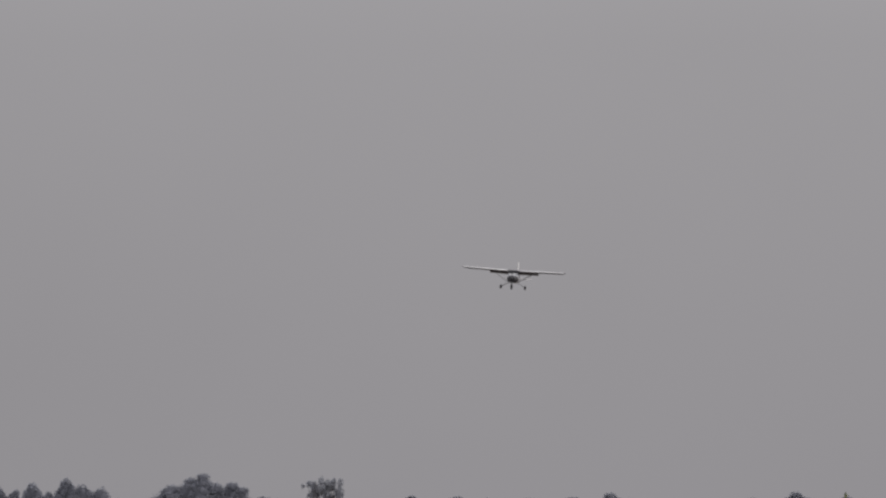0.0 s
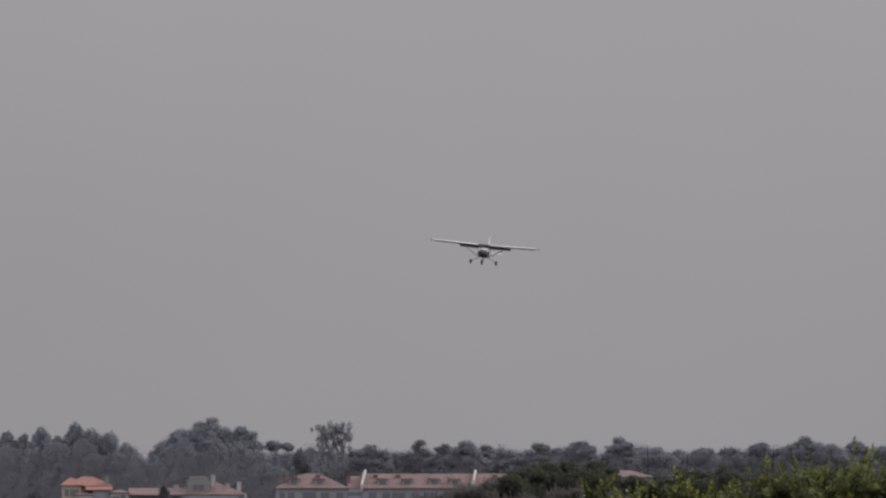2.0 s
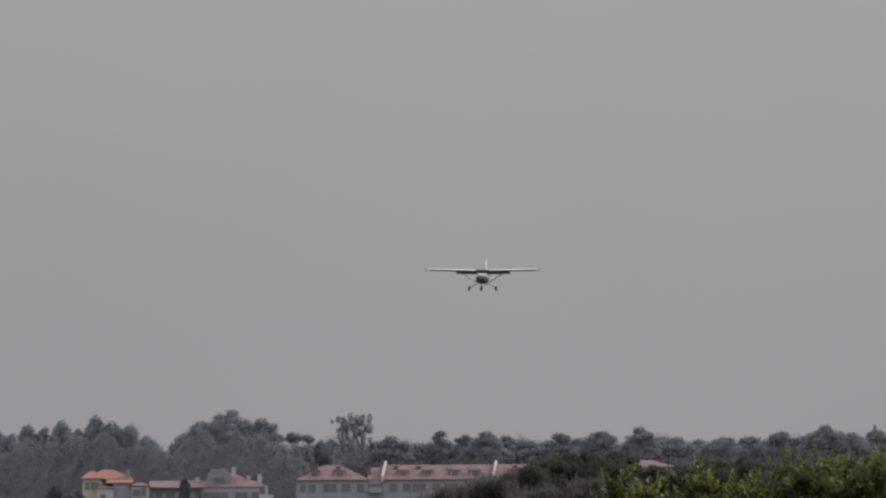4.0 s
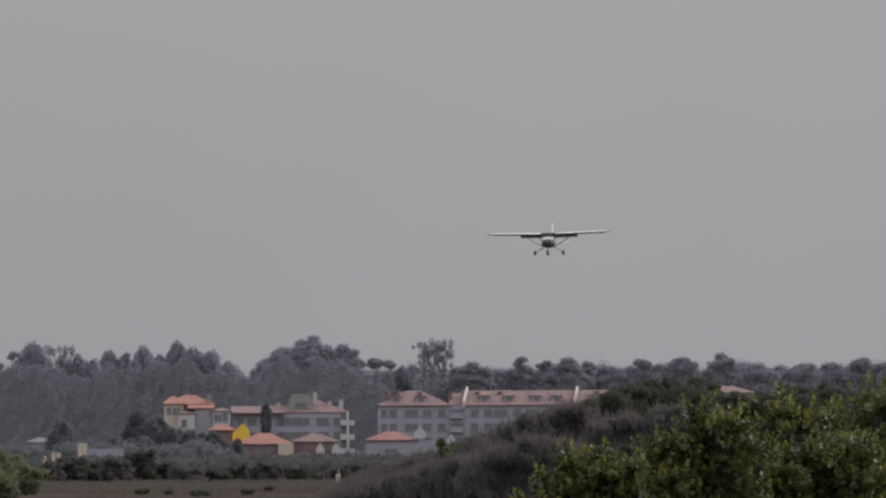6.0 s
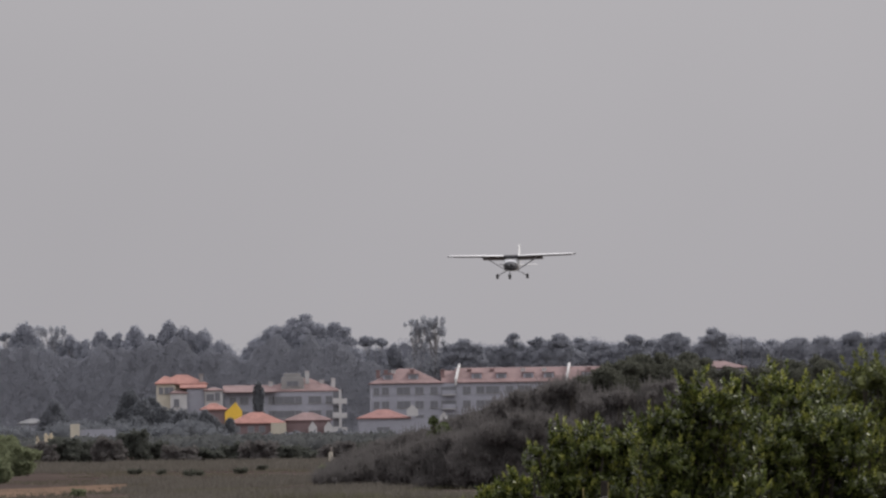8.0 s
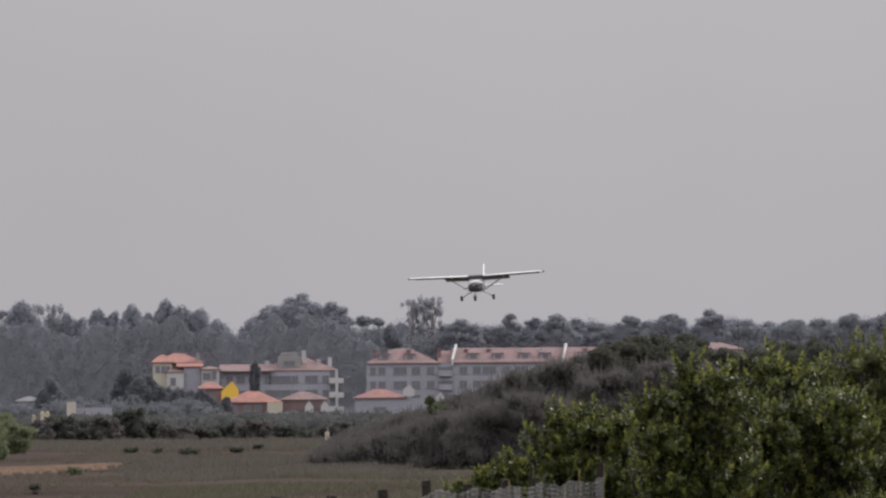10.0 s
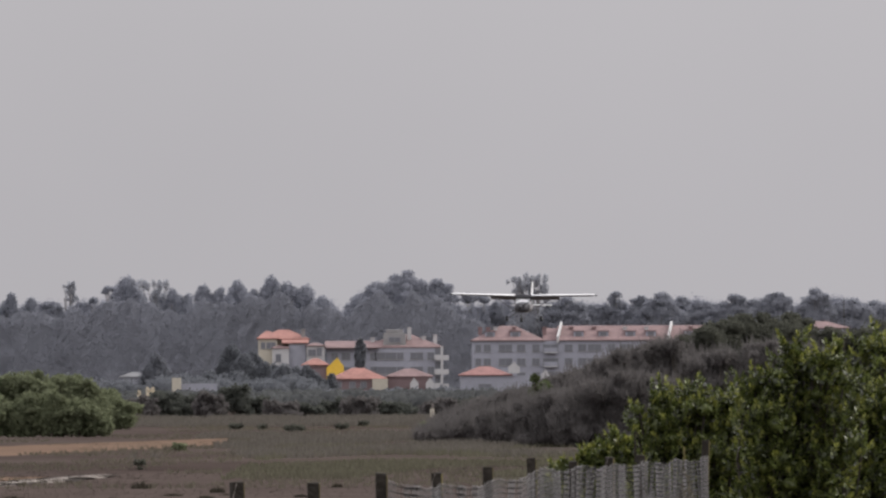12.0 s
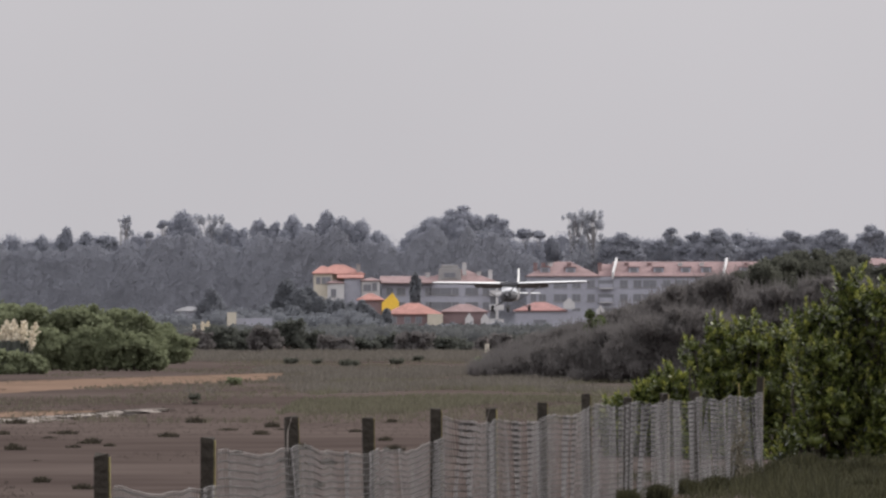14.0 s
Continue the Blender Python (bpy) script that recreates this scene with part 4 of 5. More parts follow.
# ---- the near evergreen bushes ----
def evergreen(name, rows, d, seed, label, young=0.40, mat=None):
    """A bush of leafy sprigs: each a bent shoot ringed with waxy leaves, standing out of dark inner clumps. rows: bearing, top, half width."""
    rng = np.random.default_rng(seed)
    x_mid = across(sum(r[0] for r in rows) / len(rows), d)
    thing = new(name)
    thing.location = (x_mid, d, 0)
    lobes = []

    def roof(x):
        """Height of the bush over its plan, falling off past its ends."""
        b = 784 + (x + x_mid) * F / d
        past = max(rows[0][0] - b, b - rows[-1][0], 0) / rows[0][2]
        return height(np.interp(b, [q[0] for q in rows], [q[1] for q in rows]), d) * (1 - 0.16 * min(past, 1.2) ** 2) - 0.08

    for b, top, half in rows:
        x, t, r = across(b, d) - x_mid, height(top, d), half * d / F
        lobes.append((x, 0, t - 0.10 - 0.42 * r, r * 0.34, r * 0.34, r * 0.30))
        for k in np.linspace(0.10, 0.84, 8):
            for q in range(3):
                rr = r * rng.uniform(0.20, 0.38)
                ox = x + rng.uniform(-0.85, 0.85) * r * (1.15 - 0.55 * k)
                lobes.append((ox, rng.uniform(-0.9, 0.5) * r, min(t, roof(ox)) * k - 0.05, rr, rr, rr * 0.85))
        for q in range(7):
            e = rng.uniform(-0.95, 0.95)
            rr = r * rng.uniform(0.16, 0.28)
            lobes.append((x + e * r, rng.uniform(-0.5, 0.5) * r, roof(x + e * r) * (0.95 - 0.12 * rng.uniform()) - rr, rr * 1.1, rr, rr))
        lobes.append((x, 0.35, t * 0.40, r * 0.6, r * 0.5, t * 0.36))
    lobe = np.array(lobes)
    bm = bmesh.new()
    for x, y, z, rx, ry, rz in lobes:
        foot = (x * 0.8 + rng.normal() * 0.1, y * 0.3 + 0.3, -0.1)
        tube(bm, [foot, ((foot[0] + x) / 2 + rng.normal() * 0.05, (foot[1] + y) / 2 + 0.1, z * 0.55), (x, y, z)], [0.03, 0.02, 0.009], 5)
    part("branch_frame", bm_mesh("branch_frame", bm, TWIG), thing, "grey woody branches")
    # sprig roots lie on the clumps, their shoots bend upwards and towards the light
    n = 270 * len(rows)
    area = lobe[:, 3] * lobe[:, 5]
    pick = rng.choice(len(lobe), n, p=area / area.sum())
    way = unit(rng.normal(size=(n, 3)) + np.array([0.0, -0.35, 0.25]))
    root = lobe[pick, :3] + way * lobe[pick, 3:] * rng.uniform(0.75, 0.95, n)[:, None]
    ok = root[:, 2] > 0.05
    root, way = root[ok], way[ok]
    n = len(root)
    way = unit(way * np.array([1, 1, 0.6]) + np.array([0.12, 0, 0.55]) + 0.35 * rng.normal(size=(n, 3)))
    long = rng.uniform(0.10, 0.25, n) * (1 + 0.25 * (rng.uniform(size=n) > 0.9))
    bend = unit(way + np.array([0.0, 0.0, 0.7]))
    tip = root + way * long[:, None] * 0.5 + bend * long[:, None] * 0.5
    mid = root + way * long[:, None] * 0.5
    side = unit(np.cross(way, np.array([0.2, 0.9, 0.1]))) * 0.0028
    stems = np.concatenate([np.stack([root - side, root + side, mid + side, mid - side], axis=1), np.stack([mid - side, mid + side, tip + side * 0.5, tip - side * 0.5], axis=1)])
    part("shoot_growth", quads("shoot_growth", stems, TWIG), thing, "thin grey-brown shoots")
    k = 20
    u = np.tile(np.linspace(0.18, 1.0, k), n)[:, None]
    w, e, r0, ln = (np.repeat(q, k, axis=0) for q in (way, bend, root, long[:, None]))
    at = r0 + w * ln * np.minimum(u, 0.5) + e * ln * np.maximum(u - 0.5, 0)
    axis = unit(w * (1 - u) + e * u)
    turn = np.tile(np.arange(k) * 2.4, n) + np.repeat(rng.uniform(0, 6.28, n), k)
    o1 = unit(np.cross(axis, np.array([0.31, 0.2, 0.93])))
    o2 = np.cross(axis, o1)
    out = o1 * np.cos(turn)[:, None] + o2 * np.sin(turn)[:, None]
    grow = unit(out * (1.15 - 0.75 * u) + axis * (0.35 + 0.75 * u) + 0.18 * rng.normal(size=out.shape))
    across_leaf = unit(np.cross(grow, axis) + 0.15 * rng.normal(size=out.shape))
    size = (0.078 * rng.uniform(0.7, 1.25, len(at)))[:, None] * (1.1 - 0.35 * u)
    wide = size * 0.22
    belly = at + grow * size * 0.55
    v = np.stack([at, belly + across_leaf * wide, at + grow * size, belly - across_leaf * wide], axis=1)
    fresh = np.repeat(rng.uniform(size=n) < young, k) & (u[:, 0] > 0.45)
    part("young_lit_foliage", quads("young_lit_foliage", v[fresh], YOUNG_LIT_LEAF), thing, "yellow-green young tip leaves with sun in their colour")
    part("outer_foliage", quads("outer_foliage", v[~fresh], mat or LEAF), thing, "dark green waxy leaves")
    p, nr = cloud_of(lobes, 3000 * len(rows), rng, 0.62, 1.02)
    part("foliage", crown("foliage", leaves(p, nr, 0.072, rng, 0.4, 1.3, 0.5), lobes, mat or LEAF, 0.68), thing)
    tagged(thing, label, "bush")


def near_bushes():
    text = "glossy evergreen bush growing through the fence line"
    evergreen("evergreen_bush", [(1100, 700, 40), (1150, 668, 46), (1200, 640, 48)], 114, 11, text)
    evergreen("evergreen_bush", [(1262, 556, 52), (1320, 548, 58), (1385, 560, 60)], 112, 12, text)
    evergreen("evergreen_bush", [(1440, 528, 62), (1505, 468, 66), (1570, 482, 66)], 105, 13, text)
    evergreen("evergreen_bush", [(1640, 455, 74), (1722, 470, 80)], 112, 16, text, 0.45)
    evergreen("evergreen_bush", [(1600, 560, 58), (1680, 540, 66), (1765, 520, 70)], 107, 18, text, 0.45)
    evergreen("evergreen_bush", [(1810, 436, 80), (1890, 426, 85)], 112, 14, "tall dark evergreen bush rising beside the field", 0.4, SHADE_LEAF)
    evergreen("evergreen_bush", [(1965, 408, 90), (2050, 408, 95), (2130, 406, 95)], 112, 15, "tall dark evergreen bush rising beside the field", 0.3, SHADE_LEAF)
    for i, (b, top, d, wide) in enumerate(((1378, 815, 98, 60), (1425, 800, 99, 80), (1475, 812, 98, 80), (1530, 805, 98, 80), (1580, 812, 98, 80), (1640, 806, 98, 90), (1320, 846, 94, 60), (1270, 842, 92, 60), (1215, 848, 90, 60), (1165, 856, 86, 50), (1110, 864, 82, 40), (1400, 836, 93, 80), (1460, 836, 92, 80), (1545, 840, 92, 90), (1500, 858, 88, 90), (1420, 862, 88, 90), (1570, 862, 87, 90))):
        grass_clump("grass_clump", b, top - 6, d, wide * 1.1, 140 + i, n=1500)
    rng = np.random.default_rng(143)
    n = 15000
    y = rng.uniform(81, 101, n)
    x = across(1090, y) + rng.uniform(0, 540, n) * y / F
    root = np.column_stack([x, y, np.full(n, -0.03)])
    tall = (0.05 + 0.10 * np.clip((784 + x * F / y - 1120) / 330, 0, 1)) * rng.uniform(0.5, 1.4, n)
    tall *= np.array([0.35 + 1.5 * max(0.0, 0.45 + noise.noise((q * 1.6, p * 0.35, 4))) for q, p in zip(x, y)])
    tip = root + np.column_stack([rng.normal(size=(n, 2)) * 0.3 * tall[:, None], tall])
    side = unit(np.column_stack([rng.normal(size=n), 0.4 * rng.normal(size=n), np.zeros(n)])) * 0.006
    v = np.stack([root - side, root + side, tip + side * 0.25, tip - side * 0.25], axis=1)
    tagged(new("rank_grass", quads("rank_grass", v, RANK_GRASS)), "rank olive grass below the bushes and the net", "grass", kind="stuff")


def field_weeds():
    """Low brown weeds on the bare soil beyond the fence."""
    rng = np.random.default_rng(61)
    for i in range(46):
        e = rng.uniform(748, 868)
        b = rng.uniform(-60, 700)
        d = EYE * F / (e - 564)
        if b > 140 + (d - 48) * 22:
            continue
        grass_clump("weed_clump", b, e - rng.uniform(6, 19), d, rng.uniform(16, 52), 400 + i, BROWN_WEED, "low brown weed clump on the bare soil", "weeds on the soil", 260)


def grass_clump(name, b, top, d, wide, seed, mat=None, label="rank olive grass clump at the foot of bush and fence", group="grass clumps by the fence", n=1500):
    """Rank grass: thin blades and seed stalks of uneven height."""
    rng = np.random.default_rng(seed)
    h, w = max(0.03, height(top, d)), wide * d / F / 2
    base = np.column_stack([np.clip(rng.normal(size=(n, 2)), -1.6, 1.6) * w * 0.42, np.full(n, -0.03)])
    ht = h * rng.uniform(0.35, 1.05, n) * (1 - 0.3 * np.minimum(1, np.abs(base[:, 0]) / w))
    lean = rng.normal(size=(n, 2)) * 0.25
    side = unit(np.column_stack([rng.normal(size=n), rng.normal(size=n) * 0.5, np.zeros(n)])) * 0.006
    mid = base + np.column_stack([lean * ht[:, None] * 0.35, ht * 0.6])
    tip = base + np.column_stack([lean * ht[:, None], ht])
    v = np.concatenate([np.stack([base - side, base + side, mid + side, mid - side], axis=1), np.stack([mid - side, mid + side, tip + side * 0.2, tip - side * 0.2], axis=1)])
    thing = new(name, quads(name, v, mat or RANK_GRASS))
    thing.location = (across(b, d), d, 0)
    tagged(thing, label, "grass", group)


def dry_stalks():
    """Thin bare stalks that stand above the near bushes."""
    rng = np.random.default_rng(19)
    for b, top, d in ((1594, 414, 113), (1655, 428, 113), (1812, 410, 114), (1388, 520, 112), (1290, 522, 113)):
        thing = new("dry_stalk")
        thing.location = (across(b, d), d, 0)
        h = height(top, d)
        lean = rng.normal() * 0.05
        bm = bmesh.new()
        tube(bm, [(0, 0, -0.1), (lean * 0.4, 0, h * 0.6), (lean, 0, h)], [0.010, 0.007, 0.003], 5)
        part("stem", bm_mesh("stem", bm, TWIG), thing)
        tagged(thing, "thin dry stalk rising above the evergreen bush", "stalk", "dry stalks over the bush")


# ---- the fence ----
POST_X, POST_Y, STEP_X, STEP_Y = -1.825, 48.6, 0.4426, 4.457


def fence_place(i):
    return POST_X + STEP_X * i, POST_Y + STEP_Y * i


def fence():
    rng = np.random.default_rng(9)
    thing = new("net_fence")
    posts = [(i, 1.02, 0.078) for i in range(-1, 11)] + [(12.2, 1.09, 0.08)]
    lift = {0: 0.0, 1: 0.03, 2: 0.11, 3: 0.06, 4: 0.07, 5: 0.03, 6: 0.035, 7: 0.07, 8: 0.0, 9: 0.0, 10: -0.02}
    for i, h, w in posts:
        x, y = fence_place(i)
        h += lift.get(i, 0)
        post = new("post")
        post.parent = thing
        post.location = (x, y, 0)
        post.rotation_euler = (rng.normal() * 0.012, rng.normal() * 0.015, rng.normal() * 0.1)
        bm = bmesh.new()
        vs = box(bm, -w / 2, w / 2, -w / 2, w / 2, -0.3, h)
        for v in vs[4:]:
            v.co += Vector((0, 0, rng.normal() * 0.006))
        part("timber", bm_mesh("timber", bm, TIMBER, 0.008), post)
        # yellow strip on the right face, painting the sun on it
        bm = bmesh.new()
        box(bm, w / 2 + 0.001, w / 2 + 0.007, -w / 2 + 0.012, w / 2 - 0.008, 0.1, h - 0.012)
        part("lit_edge", bm_mesh("lit_edge", bm, EDGE_CANE_YELLOW, 0.003), post, "yellow strip that holds the post's sunlit edge")
        if i in (2, 5, 9):
            bm = bmesh.new()
            tube(bm, [(-w * 0.1, -w / 2 - 0.004, h - 0.01), (-w * 0.42, -w / 2 - 0.006, h - 0.09), (-w * 0.5, -w / 2 - 0.008, h - 0.22)], [0.004, 0.004, 0.004], 5)
            part("cord", bm_mesh("cord", bm, CHALK), post, "loose pale cord end")
    x, y = fence_place(11.5)
    stake = new("stake")
    stake.parent = thing
    stake.location = (x, y, 0)
    bm = bmesh.new()
    tube(bm, [(0, 0, -0.1), (0.01, 0, 0.6), (-0.005, 0, 1.04)], [0.011, 0.010, 0.008], 6)
    part("cane", bm_mesh("cane", bm, EDGE_CANE_YELLOW), stake)
    vine = new("dry_vine")
    vine.parent = thing
    vine.location = (x - 0.08, y - 1.78, 0)
    bm = bmesh.new()
    at = []
    for k in range(14):
        path = [Vector((rng.normal() * 0.05 + 0.03 * math.sin(q * 2 + k), rng.normal() * 0.25, z)) for q, z in enumerate(np.linspace(-0.05, rng.uniform(0.3, 0.8), 7))]
        tube(bm, path, [0.006] * 6 + [0.003], 4)
        at += path[1:]
    part("strand", bm_mesh("strand", bm, DRY_GRASS), vine, "dry straw-coloured climbing stems")
    at = np.repeat(np.array([q[:] for q in at]), 5, axis=0)
    at = at + rng.normal(size=at.shape) * np.array([0.025, 0.04, 0.03])
    part("withered_leaf", quads("withered_leaf", leaves(at, rng.normal(size=at.shape), 0.06, rng, 0.35, 1.0, 1.2), DRY_GRASS), vine).name = "withered_foliage"
    rims = [(0.84, 0.78), (0.98, 0.95), (0.95, 0.85), (0.85, 0.88), (1.03, 0.96), (0.96, 0.94), (0.94, 0.99), (1.01, 0.97), (0.97, 0.96), (0.96, 0.94), (0.94, 0.92), (0.92, 0.91)]
    for i, (t0, t1) in enumerate(rims):
        net_bay(thing, i, i + (1.2 if i == 11 else 1.0), t0, t1, rng)
    tagged(thing, "sagging pale net strung along rough dark timber posts", "fence")


def net_bay(thing, i0, i1, t0, t1, rng):
    """One bay of net: upright and level twines that follow the same folds."""
    a, b = Vector((*fence_place(i0), 0)), Vector((*fence_place(i1), 0))
    run = (b - a)
    out = Vector((run.y, -run.x, 0)).normalized()
    ph = rng.uniform(0, 6, 5)
    amp = rng.uniform(0.006, 0.012) * (0.6 if i0 < 4 else 1.0)
    pleats = [(rng.uniform(0.06, 0.94), rng.uniform(0.018, 0.05), rng.uniform(0.05, 0.105) * (0.6 if i0 < 4 else 1.0), rng.normal() * 0.16) for q in range(2 if i0 < 4 else 3)]

    def spot(k, f):
        """k along the bay, f from the ground up to the rim."""
        sag = -0.045 * math.sin(math.pi * k) - 0.008 * math.sin(k * 11 + ph[0]) - 0.004 * math.sin(k * 37 + ph[2])
        z = f * (t0 + (t1 - t0) * k + sag)
        slant = 0.05 * math.sin(k * 6 + ph[4]) * (1 - f)
        w = math.sin(k * 13 + ph[1] + 0.9 * (1 - f) * math.sin(ph[3] + k * 3))
        fold = amp * (1.5 * w * abs(w) ** 0.5 + 0.4 * math.sin(k * 29 + ph[2] + f * 1.5)) + 0.02 * math.sin(k * 7 + ph[3]) * (1 - f)
        for c, s, h, tilt in pleats:
            g = (k - c - tilt * (1 - f)) / s
            fold += h * math.exp(-g * g) * (0.45 + 0.55 * f)
            slant -= 2.2 * s * g * math.exp(-0.5 * g * g)
        p = a + run * (k + slant * 0.15) + out * (0.062 + fold * (0.35 + 0.65 * math.sin(math.pi * min(1, k * 1.0)) ** 0.5))
        return np.array((p.x, p.y, z + 0.004 * math.sin(k * 31 + f * 5)))

    def twine(pts, r):
        pts = np.array(pts)
        d = unit(np.gradient(pts, axis=0))
        u = unit(np.cross(d, np.array([0.3, 0.9, 0.35])))
        w = np.cross(d, u)
        ring = [pts + r * (math.cos(q) * u + math.sin(q) * w) for q in (0, math.tau / 3, 2 * math.tau / 3)]
        return [np.stack([ring[q][:-1], ring[(q + 1) % 3][:-1], ring[(q + 1) % 3][1:], ring[q][1:]], axis=1) for q in range(3)]

    pale, dark = [], []
    n_up = 92
    for j in range(n_up + 1):
        pale += twine([spot(j / n_up, f) for f in np.linspace(0.0, 1.0, 10)], 0.0015)
    for f in np.linspace(0.02, 0.985, 20):
        dark += twine([spot(k, f) for k in np.linspace(0, 1, 97)], 0.0052)
    bay = new("net")
    bay.parent = thing
    part("upright_twine", quads("upright_twine", np.concatenate(pale), NET_PALE), bay)
    part("level_twine", quads("level_twine", np.concatenate(dark), NET_DARK), bay, "darker level twines of the net")
    rim = twine([spot(k, 1.0) + np.array([0, 0, 0.006]) for k in np.linspace(0, 1, 97)], 0.002)
    part("rim_cord", quads("rim_cord", np.concatenate(rim), NET_PALE), bay)


# ---- the aeroplane: nose towards -y, origin in the middle of the cabin ----
def loft(bm, rings, close=True):
    rows = [[bm.verts.new(p) for p in ring] for ring in rings]
    for r, s in zip(rows, rows[1:]):
        for k in range(len(r)):
            bm.faces.new((r[k], r[(k + 1) % len(r)], s[(k + 1) % len(s)], s[k]))
    if close:
        bm.faces.new(rows[0][::-1])
        bm.faces.new(rows[-1])


def oval(y, w, z0, z1, n=16, square=2.6):
    """A rounded-square section at y."""
    out = []
    for k in range(n):
        a = math.tau * (k + 0.5) / n
        c, s = math.cos(a), math.sin(a)
        out.append((w / 2 * math.copysign(abs(c) ** (2 / square), c), y, (z0 + z1) / 2 + (z1 - z0) / 2 * math.copysign(abs(s) ** (2 / square), s)))
    return out


def foil(x, y, z, chord, thick, n=9):
    """A wing section at x with its nose at y."""
    up, low = [], []
    for k in range(n):
        q = 0.5 - 0.5 * math.cos(math.pi * k / (n - 1))
        t = thick * 5 * (0.2969 * math.sqrt(q) - 0.126 * q - 0.3516 * q * q + 0.2843 * q ** 3 - 0.1036 * q ** 4)
        up.append((x, y + q * chord, z + t * chord + 0.03 * chord * math.sin(math.pi * q)))
        low.append((x, y + q * chord, z - t * chord * 0.7 + 0.01 * chord * math.sin(math.pi * q)))
    return up + low[-2:0:-1]


def aeroplane():
    thing = new("light_aeroplane")
    bm = bmesh.new()
    loft(bm, [oval(-0.55, 1.02, -0.46, 0.34), oval(0.2, 1.06, -0.48, 0.58), oval(1.0, 1.0, -0.44, 0.58), oval(1.8, 0.72, -0.30, 0.40), oval(3.4, 0.40, -0.06, 0.26), oval(4.9, 0.16, 0.06, 0.20)])
    part("fuselage", bm_mesh("fuselage", bm, PLANE_WHITE, smooth=True), thing)
    bm = bmesh.new()
    loft(bm, [oval(-1.62, 0.50, -0.36, 0.04), oval(-1.52, 0.70, -0.42, 0.10), oval(-1.1, 0.96, -0.48, 0.16), oval(-0.56, 1.06, -0.49, 0.22)])
    part("cowling", bm_mesh("cowling", bm, PLANE_GREY, smooth=True), thing, "dark grey engine cowling")
    for sx in (-1, 1):
        bm = bmesh.new()
        loft(bm, [oval(-1.635, 0.17, -0.2, -0.03, 10, 2), oval(-1.56, 0.15, -0.19, -0.04, 10, 2)])
        for v in bm.verts:
            v.co.x += sx * 0.17
        part("air_intake", bm_mesh("air_intake", bm, RUBBER), thing, "black cooling intake")
    # sloping windscreen and side windows
    bm = bmesh.new()
    a = [(-0.44, -0.75, 0.13), (0.44, -0.75, 0.13), (0.47, -0.12, 0.55), (-0.47, -0.12, 0.55)]
    b = [(x * 0.9, y + 0.35, z - 0.03) for x, y, z in a]
    loft(bm, [a, b])
    part("windscreen", bm_mesh("windscreen", bm, PLANE_GLASS), thing, "raked windscreen with the sky's glare put into its pale colour")
    bm = bmesh.new()
    box(bm, -0.03, 0.03, -0.50, -0.44, 0.26, 0.42)
    part("windscreen_bar", bm_mesh("windscreen_bar", bm, PLANE_WHITE, 0.005), thing)
    for sx in (-1, 1):
        bm = bmesh.new()
        box(bm, sx * 0.525 - 0.012, sx * 0.525 + 0.012, -0.2, 0.75, 0.06, 0.40)
        part("side_window", bm_mesh("side_window", bm, PLANE_GLASS, 0.01), thing)
    bm = bmesh.new()
    box(bm, -0.55, 0.55, -0.46, -0.10, 0.53, 0.71)
    part("roof_fairing", bm_mesh("roof_fairing", bm, PLANE_GREY, 0.03), thing, "dark fairing over the cabin")
    # wings with flaps down and ailerons
    for sx in (-1, 1):
        wing = new("wing", None)
        wing.parent = thing
        dih = math.tan(radians(1.3))
        bm = bmesh.new()
        spans = ((0.0, 1.40, 0.095), (2.3, 1.38, 0.095), (4.6, 1.15, 0.085), (4.74, 0.95, 0.07), (4.80, 0.6, 0.05))
        loft(bm, [foil(sx * x, -0.42 + 0.02 * x, 0.62 + dih * x, c, t) for x, c, t in spans])
        part("skin", bm_mesh("skin", bm, PLANE_WHITE, smooth=True), wing, "white wing skin")
        # added underside sheet whose dark grey holds the wing's shade
        bm = bmesh.new()
        loft(bm, [[(sx * x, -0.42 + 0.02 * x + q * c, 0.62 + dih * x - e * c * t) for q, e in ((-0.006, -0.12), (0.0, 0.16), (0.03, 0.36), (0.3, 0.46), (0.7, 0.32), (0.7, 0.10), (0.03, -0.02))] for x, c, t in spans[:4]])
        part("shade_belly_skin", bm_mesh("shade_belly_skin", bm, PLANE_UNDER), wing, "wing underside, darkened for its shade")
        bm = bmesh.new()
        loft(bm, [[(sx * x, y + 0.70, z + dih * x) for y, z in ((-0.45, 0.575), (0.10, 0.60), (0.46, 0.40), (0.44, 0.38), (-0.1, 0.50))] for x in (0.0, 2.30)])
        part("flap", bm_mesh("flap", bm, PLANE_UNDER), wing, "lowered flap, greyed for its shade")
        bm = bmesh.new()
        loft(bm, [[(sx * x, y + 0.70, z + dih * x) for y, z in ((0.0, 0.635), (0.32, 0.59), (0.31, 0.575), (0.0, 0.59))] for x in (2.36, 4.5)])
        part("aileron", bm_mesh("aileron", bm, PLANE_UNDER), wing)
        bm = bmesh.new()
        tube(bm, [(sx * 4.78, -0.1, 0.62 + dih * 4.8), (sx * 4.84, 0.15, 0.63 + dih * 4.8), (sx * 4.80, 0.5, 0.62 + dih * 4.8)], [0.05, 0.075, 0.03], 6)
        part("wing_tip", bm_mesh("wing_tip", bm, PLANE_GREY, smooth=True), wing, "dark wing tip")
        for y0, y1 in ((-0.12, -0.22), (0.05, 0.42)):
            bm = bmesh.new()
            tube(bm, [(sx * 0.48, y0, -0.40), (sx * 2.1, y1, 0.59 + dih * 2.1)], [0.022, 0.022], 6)
            part("strut", bm_mesh("strut", bm, STEEL), wing)
    # tail
    bm = bmesh.new()
